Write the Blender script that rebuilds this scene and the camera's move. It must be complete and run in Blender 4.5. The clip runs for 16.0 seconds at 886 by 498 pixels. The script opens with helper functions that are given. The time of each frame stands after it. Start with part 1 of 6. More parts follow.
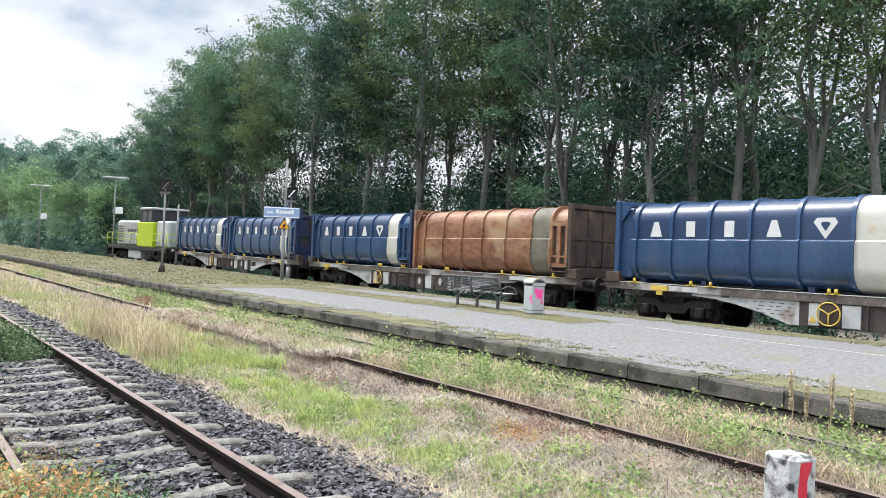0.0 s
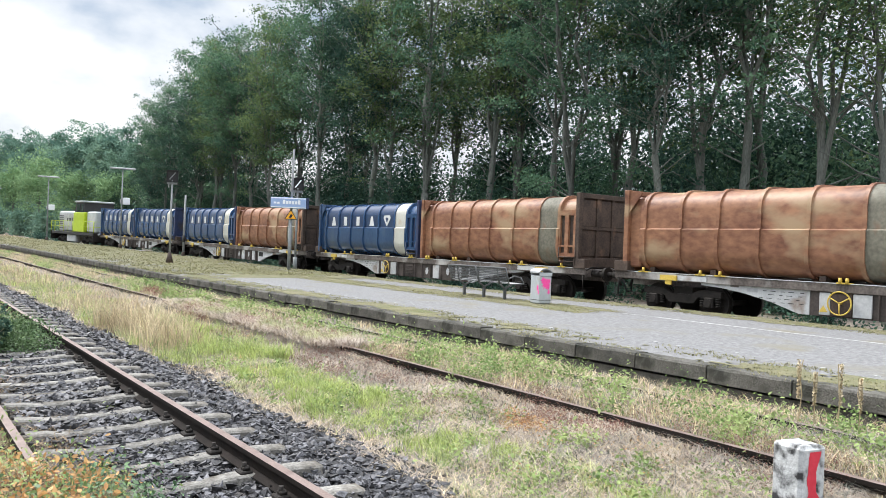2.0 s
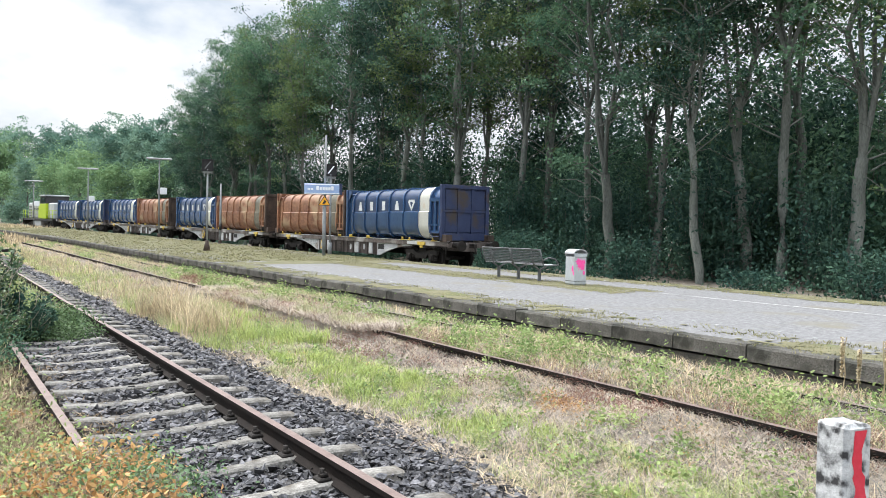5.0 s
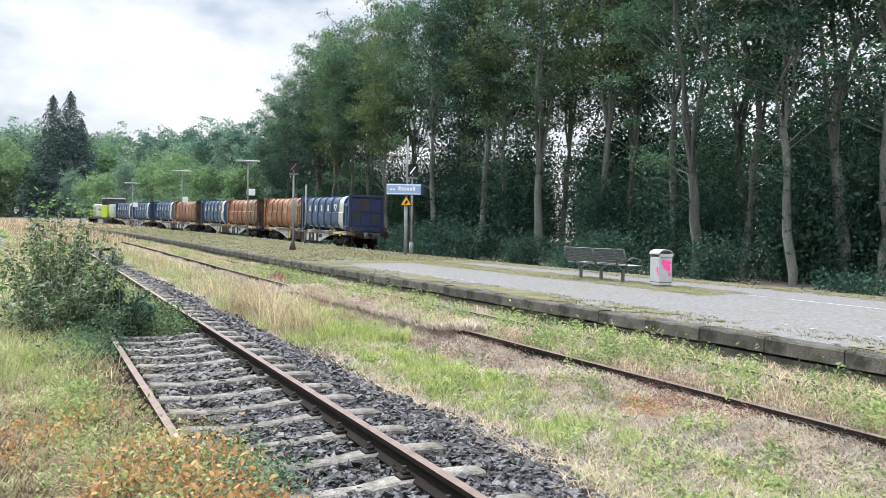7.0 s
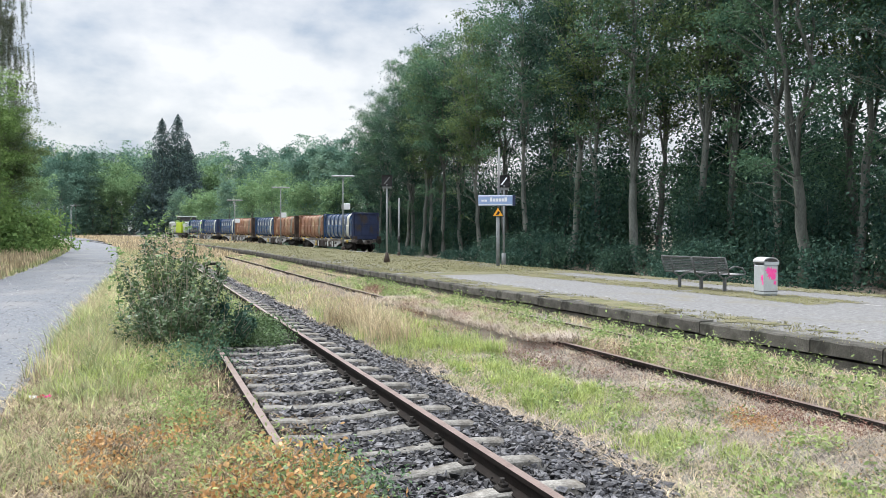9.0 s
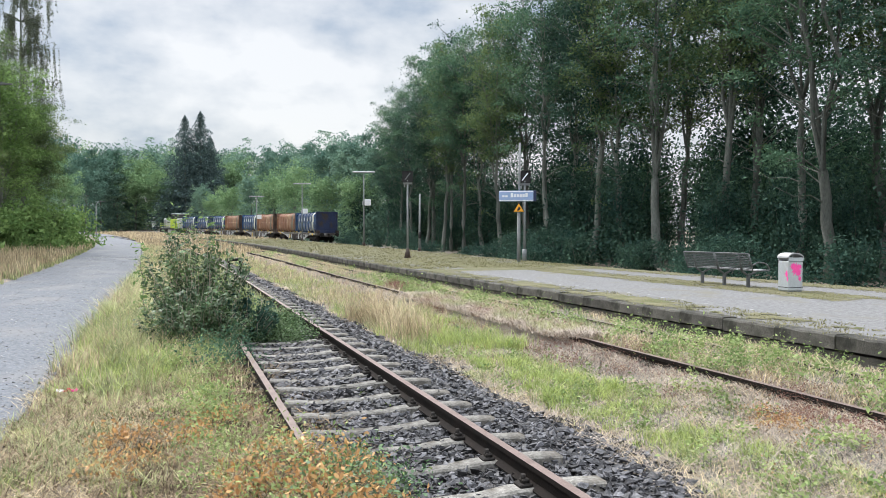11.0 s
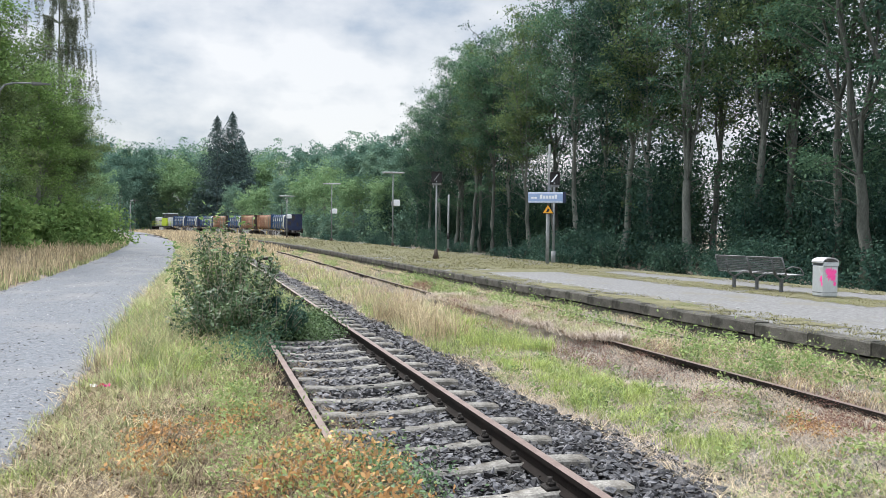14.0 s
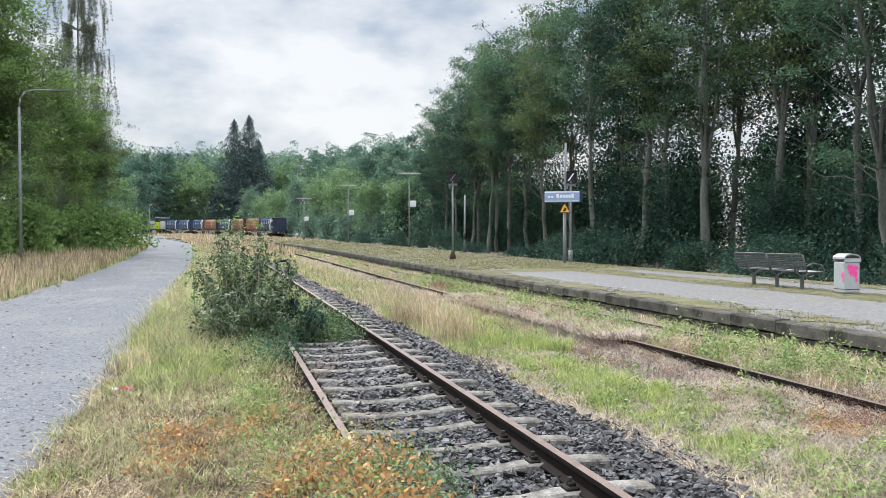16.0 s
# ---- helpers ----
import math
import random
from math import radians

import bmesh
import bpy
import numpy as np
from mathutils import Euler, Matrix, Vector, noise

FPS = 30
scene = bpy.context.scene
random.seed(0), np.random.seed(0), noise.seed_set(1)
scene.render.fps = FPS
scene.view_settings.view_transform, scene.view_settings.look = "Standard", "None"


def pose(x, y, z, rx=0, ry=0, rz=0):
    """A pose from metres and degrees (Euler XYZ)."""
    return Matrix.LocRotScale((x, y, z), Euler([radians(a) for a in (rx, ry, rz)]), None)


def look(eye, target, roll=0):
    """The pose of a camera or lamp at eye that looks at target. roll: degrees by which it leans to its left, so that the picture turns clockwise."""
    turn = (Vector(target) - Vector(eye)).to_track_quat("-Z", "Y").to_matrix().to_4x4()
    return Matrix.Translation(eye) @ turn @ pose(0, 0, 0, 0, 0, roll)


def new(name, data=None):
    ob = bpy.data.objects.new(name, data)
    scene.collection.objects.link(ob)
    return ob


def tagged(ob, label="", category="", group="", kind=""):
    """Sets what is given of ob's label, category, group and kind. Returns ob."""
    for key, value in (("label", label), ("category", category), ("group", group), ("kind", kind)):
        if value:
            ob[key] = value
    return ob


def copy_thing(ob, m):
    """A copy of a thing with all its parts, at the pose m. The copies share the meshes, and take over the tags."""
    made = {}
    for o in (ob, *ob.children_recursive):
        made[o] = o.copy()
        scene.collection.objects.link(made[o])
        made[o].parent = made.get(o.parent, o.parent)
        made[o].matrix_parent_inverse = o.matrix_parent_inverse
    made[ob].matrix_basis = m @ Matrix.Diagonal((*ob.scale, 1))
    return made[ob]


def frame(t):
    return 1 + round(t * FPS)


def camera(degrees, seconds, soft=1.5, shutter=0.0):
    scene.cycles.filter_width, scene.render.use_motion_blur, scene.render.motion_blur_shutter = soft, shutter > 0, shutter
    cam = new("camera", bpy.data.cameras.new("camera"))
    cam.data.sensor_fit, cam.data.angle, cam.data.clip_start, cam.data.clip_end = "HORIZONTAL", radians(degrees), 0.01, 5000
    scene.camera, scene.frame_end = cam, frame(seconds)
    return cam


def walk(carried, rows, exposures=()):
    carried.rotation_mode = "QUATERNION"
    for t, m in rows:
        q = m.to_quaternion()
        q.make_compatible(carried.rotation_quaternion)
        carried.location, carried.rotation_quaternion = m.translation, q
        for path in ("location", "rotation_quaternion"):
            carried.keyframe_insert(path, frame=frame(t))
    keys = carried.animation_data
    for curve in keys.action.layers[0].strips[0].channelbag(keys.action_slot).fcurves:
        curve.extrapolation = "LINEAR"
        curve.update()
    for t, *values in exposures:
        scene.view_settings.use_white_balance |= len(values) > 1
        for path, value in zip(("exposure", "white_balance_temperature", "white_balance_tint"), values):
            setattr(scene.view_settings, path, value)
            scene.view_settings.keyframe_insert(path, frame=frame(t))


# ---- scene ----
cam = camera(60.35, 16.0, soft=0.7)
walk(cam, [
    (0, pose(0.028, -0.021, 1.698, 90.65, -2.32, -37.04)),
    (0.5, pose(0.026, -0.019, 1.698, 90.54, -2.24, -36.77)),
    (1, pose(0.024, -0.018, 1.698, 90.41, -2.22, -36.70)),
    (1.5, pose(0.022, -0.016, 1.698, 90.18, -2.18, -36.65)),
    (2, pose(0.020, -0.015, 1.698, 89.87, -2.18, -36.56)),
    (2.5, pose(0.018, -0.013, 1.698, 89.55, -2.18, -36.46)),
    (3, pose(0.016, -0.012, 1.698, 89.32, -2.16, -36.24)),
    (5.5, pose(0.015, -0.010, 1.698, 88.35, -0.78, -33.11)),
    (6, pose(0.013, -0.008, 1.698, 88.23, -0.70, -31.90)),
    (6.5, pose(0.011, -0.006, 1.698, 88.26, -0.85, -30.19)),
    (7, pose(0.009, -0.005, 1.698, 88.41, -1.01, -28.00)),
    (7.5, pose(0.002, -0.001, 1.698, 88.62, -1.01, -25.69)),
    (8, pose(-0.005, 0.002, 1.698, 88.82, -0.79, -23.66)),
    (8.5, pose(-0.008, 0.003, 1.698, 89.02, -0.47, -22.10)),
    (9, pose(-0.011, 0.004, 1.698, 89.18, -0.09, -21.11)),
    (11.5, pose(-0.013, 0.004, 1.698, 88.81, -0.25, -19.24)),
    (12, pose(-0.013, 0.004, 1.698, 88.79, -0.48, -18.82)),
    (12.5, pose(-0.013, 0.004, 1.698, 88.79, -0.60, -18.43)),
    (13, pose(-0.014, 0.004, 1.698, 88.84, -0.65, -18.06)),
    (13.5, pose(-0.014, 0.004, 1.698, 88.89, -0.67, -17.74)),
    (14, pose(-0.014, 0.004, 1.698, 88.92, -0.56, -17.42)),
    (14.5, pose(-0.014, 0.004, 1.698, 88.93, -0.40, -17.12)),
    (15, pose(-0.015, 0.004, 1.698, 88.88, -0.16, -16.84)),
    (15.5, pose(-0.015, 0.004, 1.698, 88.89, 0.03, -16.54)),
    (16, pose(-0.015, 0.004, 1.698, 88.95, 0.10, -16.17)),
], exposures=[(0, 1.16), (3, 1.16), (5.5, 1.2), (6.5, 1.2), (7.5, 1.12), (9, 1.02), (11.5, 0.95), (16, 0.95)])

# ---- light ----
world = bpy.data.worlds.new("world")
scene.world = world
world.use_nodes = True
SUN_EL, SUN_AZ = radians(54), radians(-22)      # azimuth from +y towards +x


def build_world():
    nt = world.node_tree
    N, Lk = nt.nodes, nt.links
    N.clear()
    out = N.new("ShaderNodeOutputWorld")
    bg = N.new("ShaderNodeBackground")
    sky = N.new("ShaderNodeTexSky")
    sky.sky_type, sky.sun_disc = "NISHITA", False
    sky.sun_elevation, sky.sun_rotation = SUN_EL, SUN_AZ
    sky.air_density, sky.dust_density = 1.2, 2.0
    tc = N.new("ShaderNodeTexCoord")
    mp = N.new("ShaderNodeMapping")
    mp.inputs["Scale"].default_value = (1.0, 1.0, 1.9)
    mp.inputs["Location"].default_value = (1.3, 0.4, 2.0)
    n1 = N.new("ShaderNodeTexNoise")
    n1.inputs["Scale"].default_value, n1.inputs["Detail"].default_value, n1.inputs["Roughness"].default_value = 3.0, 8, 0.55
    ramp = N.new("ShaderNodeValToRGB")
    e = ramp.color_ramp.elements
    e[0].position, e[0].color = 0.36, (1.9, 2.35, 3.0, 1)
    e[1].position, e[1].color = 0.58, (4.7, 4.75, 4.85, 1)
    m = e.new(0.47)
    m.color = (3.5, 3.7, 4.0, 1)
    mix = N.new("ShaderNodeMix")
    mix.data_type = "RGBA"
    mix.inputs[0].default_value = 0.88
    Lk.new(tc.outputs["Generated"], mp.inputs["Vector"])
    Lk.new(mp.outputs["Vector"], n1.inputs["Vector"])
    n2 = N.new("ShaderNodeTexNoise")
    n2.inputs["Scale"].default_value, n2.inputs["Detail"].default_value = 11.0, 6
    Lk.new(mp.outputs["Vector"], n2.inputs["Vector"])
    blend = N.new("ShaderNodeMix")
    blend.inputs[0].default_value = 0.42
    Lk.new(n1.outputs["Fac"], blend.inputs[2])
    Lk.new(n2.outputs["Fac"], blend.inputs[3])
    Lk.new(blend.outputs[0], ramp.inputs["Fac"])
    Lk.new(sky.outputs["Color"], mix.inputs[6])
    # the overhead sky, out of view, is raised up to fivefold to light the ground
    sep = N.new("ShaderNodeSeparateXYZ")
    Lk.new(tc.outputs["Generated"], sep.inputs[0])
    up = N.new("ShaderNodeMapRange")
    up.inputs["From Min"].default_value, up.inputs["From Max"].default_value = 0.3, 1.0
    up.inputs["To Min"].default_value, up.inputs["To Max"].default_value = 1.0, 5.0
    Lk.new(sep.outputs["Z"], up.inputs["Value"])
    sc = N.new("ShaderNodeVectorMath")
    sc.operation = "SCALE"
    Lk.new(ramp.outputs["Color"], sc.inputs[0])
    Lk.new(up.outputs[0], sc.inputs["Scale"])
    Lk.new(sc.outputs[0], mix.inputs[7])
    Lk.new(mix.outputs[2], bg.inputs["Color"])
    bg.inputs["Strength"].default_value = 0.1
    Lk.new(bg.outputs[0], out.inputs[0])


build_world()
sun = new("sun", bpy.data.lights.new("sun", "SUN"))
sun.data.energy, sun.data.angle, sun.data.color = 2.0, radians(16), (1.0, 0.96, 0.91)
sun.matrix_world = look((0, 0, 50), (-math.sin(SUN_AZ) * math.cos(SUN_EL) * 50, -math.cos(SUN_AZ) * math.cos(SUN_EL) * 50, 50 - 50 * math.sin(SUN_EL)))


# ---- helpers of this scene ----
def part(name, bm, material, parent=None, label="", kind=""):
    me = bpy.data.meshes.new(name)
    bm.to_mesh(me)
    bm.free()
    mats = material if isinstance(material, (list, tuple)) else [material]
    for mt in mats:
        me.materials.append(mt)
    ob = new(name, me)
    if parent:
        ob.parent = parent
    return tagged(ob, label, kind=kind)


def mesh(name, verts, faces, material, parent=None, label="", kind=""):
    me = bpy.data.meshes.new(name)
    me.from_pydata([tuple(v) for v in verts], [], faces)
    me.materials.append(material)
    ob = new(name, me)
    if parent:
        ob.parent = parent
    return tagged(ob, label, kind=kind)


def thing(name, label, category, m=None, group="", kind=""):
    ob = new(name)
    ob.empty_display_size = 0.2
    if m:
        ob.matrix_world = m
    return tagged(ob, label, category, group, kind)


def box(bm, x0, y0, z0, x1, y1, z1, bevel=0.0, m=None, mi=0):
    vs = [bm.verts.new((x, y, z)) for x in (x0, x1) for y in (y0, y1) for z in (z0, z1)]
    fs = [(0, 1, 3, 2), (4, 6, 7, 5), (0, 4, 5, 1), (2, 3, 7, 6), (0, 2, 6, 4), (1, 5, 7, 3)]
    made = [bm.faces.new([vs[i] for i in f]) for f in fs]
    for f in made:
        f.material_index = mi
    if m:
        for v in vs:
            v.co = m @ v.co
    if bevel > 0:
        edges = list({e for f in made for e in f.edges})
        bmesh.ops.bevel(bm, geom=edges, offset=bevel, segments=1, affect="EDGES")
    return vs


def tube(bm, p0, p1, r0, r1=None, seg=10, caps=True, mi=0):
    p0, p1 = Vector(p0), Vector(p1)
    r1 = r0 if r1 is None else r1
    q = (p1 - p0).to_track_quat("Z", "Y")
    rings = []
    for p, r in ((p0, r0), (p1, r1)):
        rings.append([bm.verts.new(p + q @ Vector((r * math.cos(a), r * math.sin(a), 0))) for a in (2 * math.pi * i / seg for i in range(seg))])
    for i in range(seg):
        f = bm.faces.new((rings[0][i], rings[0][(i + 1) % seg], rings[1][(i + 1) % seg], rings[1][i]))
        f.smooth, f.material_index = True, mi
    if caps:
        bm.faces.new(rings[0][::-1]).material_index = mi
        bm.faces.new(rings[1]).material_index = mi
    return rings


def prism(bm, outline, axis, a, b, mi=0):
    """A closed outline of two coordinates drawn out along an axis from a to b."""
    def at(p, t):
        v = list(p)
        v.insert(axis, t)
        return bm.verts.new(v)
    lo, hi = [at(p, a) for p in outline], [at(p, b) for p in outline]
    n = len(outline)
    fs = [bm.faces.new((lo[i], lo[(i + 1) % n], hi[(i + 1) % n], hi[i])) for i in range(n)]
    fs += [bm.faces.new(lo[::-1]), bm.faces.new(hi)]
    for f in fs:
        f.material_index = mi
    bmesh.ops.recalc_face_normals(bm, faces=fs)
    return fs


# ---- the lie of the land ----
def gentle(y):
    d = max(0.0, y - 29.0)
    return 0.0009 * d * d if d < 230 else 0.0009 * 230 * 230 + 0.414 * (d - 230)


def bend(y):
    """How far the line has curved to the west at y: the curve tightens past the platform."""
    e = max(0.0, y - 128.0)
    return gentle(y) + (0.0006 * e * e if e < 130 else 0.0006 * 130 * 130 + 0.156 * (e - 130))


def rise(y):
    d = y - 25.0
    if d <= 0:
        return 0.0
    if d < 20:
        return 0.0115 * d * d / 40
    return 0.0115 * (min(d, 330) - 10)


def at(u, y, h=0.0):
    """A place u metres east of the line through the start, y along the tracks, h over the rail heads."""
    return Vector((u - bend(y), y, h + rise(y)))


def steps(marks, v):
    for (a, ha), (b, hb) in zip(marks, marks[1:]):
        if v <= b:
            return ha + (hb - ha) * max(0.0, (v - a) / (b - a))
    return marks[-1][1]


SECTION = [(-60, 0.9), (-16, 0.75), (-8.2, 0.22), (-6.2, -0.06), (-5.6, -0.13), (-1.6, -0.13), (-1.1, -0.1), (-0.2, -0.11), (0.45, -0.10), (0.7, -0.15), (0.9, -0.16), (1.1, -0.25), (3.15, -0.25), (4.2, -0.27),
           (5.3, -0.2), (6.15, -0.13), (6.6, -0.075), (7.6, -0.05), (8.1, -0.08), (8.75, -0.13), (17.4, -0.3), (18.0, -0.45), (20.9, -0.45), (22.5, -0.5), (26, -0.6), (34, -0.4), (60, 0.3)]


def pathbend(y):
    return gentle(y) * 0.6


def land(x, y):
    w = min(1.0, max(0.0, (x + bend(y)) / 4.0))
    u = x + bend(y) * w + pathbend(y) * (1 - w)
    z = steps(SECTION, u) + rise(y)
    # leaf mould heaped over the western rail
    z += 0.2 * max(0.0, 1 - abs(u - 0.85) / 0.62) ** 0.5 * min(1.0, max(0.0, (6.25 - y) / 0.5)) * min(1.0, max(0.0, y / 1.5))
    if -0.4 < u or u < -6.0:
        z += 0.05 * noise.noise((x * 0.5, y * 0.5, 0)) + 0.025 * noise.noise((x * 1.9, y * 1.9, 3))
    return z


# ---- materials ----
def mat(name, a, b, scale=3.0, rough=0.8, metal=0.0, bump=0.3, fine=40.0, dirt=None, dirt_scale=0.7, dirt_cover=0.5, rand=0.0, island=0.0, spec=0.4, lo=0.35, hi=0.65, bump_dist=0.02, stretch=(1, 1, 1), trans=0.0):
    """Two colours mixed by noise at two scales, patches of dirt, relief, and a change of value from piece to piece."""
    m = bpy.data.materials.new(name)
    m.use_nodes = True
    nt = m.node_tree
    N, Lk = nt.nodes, nt.links
    bs = N["Principled BSDF"]
    tc = N.new("ShaderNodeTexCoord")
    mp = N.new("ShaderNodeMapping")
    mp.inputs["Scale"].default_value = stretch
    Lk.new(tc.outputs["Object"], mp.inputs["Vector"])
    n1, n2 = N.new("ShaderNodeTexNoise"), N.new("ShaderNodeTexNoise")
    for n, s, d in ((n1, scale, 5), (n2, fine, 3)):
        n.inputs["Scale"].default_value, n.inputs["Detail"].default_value = s, d
        Lk.new(mp.outputs["Vector"], n.inputs["Vector"])
    mx = N.new("ShaderNodeMath")
    mx.operation = "MULTIPLY_ADD"
    mx.inputs[1].default_value, mx.inputs[2].default_value = 0.45, 0.0
    Lk.new(n2.outputs["Fac"], mx.inputs[0])
    ad = N.new("ShaderNodeMath")
    ad.operation = "MULTIPLY_ADD"
    ad.inputs[1].default_value = 0.55
    Lk.new(n1.outputs["Fac"], ad.inputs[0])
    Lk.new(mx.outputs[0], ad.inputs[2])
    rp = N.new("ShaderNodeMapRange")
    rp.inputs["From Min"].default_value, rp.inputs["From Max"].default_value = lo, hi
    Lk.new(ad.outputs[0], rp.inputs["Value"])
    mix = N.new("ShaderNodeMix")
    mix.data_type = "RGBA"
    mix.inputs[6].default_value, mix.inputs[7].default_value = (*a, 1), (*b, 1)
    Lk.new(rp.outputs[0], mix.inputs[0])
    col = mix.outputs[2]
    if dirt:
        n3 = N.new("ShaderNodeTexNoise")
        n3.inputs["Scale"].default_value, n3.inputs["Detail"].default_value = dirt_scale, 6
        Lk.new(mp.outputs["Vector"], n3.inputs["Vector"])
        r3 = N.new("ShaderNodeMapRange")
        r3.inputs["From Min"].default_value, r3.inputs["From Max"].default_value = dirt_cover, dirt_cover + 0.14
        Lk.new(n3.outputs["Fac"], r3.inputs["Value"])
        m3 = N.new("ShaderNodeMix")
        m3.data_type = "RGBA"
        m3.inputs[7].default_value = (*dirt, 1)
        Lk.new(r3.outputs[0], m3.inputs[0])
        Lk.new(col, m3.inputs[6])
        col = m3.outputs[2]
    if rand or island:
        src = N.new("ShaderNodeObjectInfo").outputs["Random"] if rand else N.new("ShaderNodeNewGeometry").outputs["Random Per Island"]
        w = rand or island
        r4 = N.new("ShaderNodeMapRange")
        r4.inputs["To Min"].default_value, r4.inputs["To Max"].default_value = 1 - w, 1 + w
        Lk.new(src, r4.inputs["Value"])
        hs = N.new("ShaderNodeHueSaturation")
        Lk.new(r4.outputs[0], hs.inputs["Value"])
        Lk.new(col, hs.inputs["Color"])
        col = hs.outputs["Color"]
    Lk.new(col, bs.inputs["Base Color"])
    bs.inputs["Roughness"].default_value, bs.inputs["Metallic"].default_value = rough, metal
    bs.inputs["Specular IOR Level"].default_value = spec
    if bump:
        bp = N.new("ShaderNodeBump")
        bp.inputs["Strength"].default_value, bp.inputs["Distance"].default_value = bump, bump_dist
        Lk.new(ad.outputs[0], bp.inputs["Height"])
        Lk.new(bp.outputs[0], bs.inputs["Normal"])
    if trans:
        tr = N.new("ShaderNodeBsdfTranslucent")
        Lk.new(col, tr.inputs["Color"])
        ms = N.new("ShaderNodeMixShader")
        ms.inputs[0].default_value = trans
        Lk.new(bs.outputs[0], ms.inputs[1])
        Lk.new(tr.outputs[0], ms.inputs[2])
        Lk.new(ms.outputs[0], N["Material Output"].inputs["Surface"])
    return m


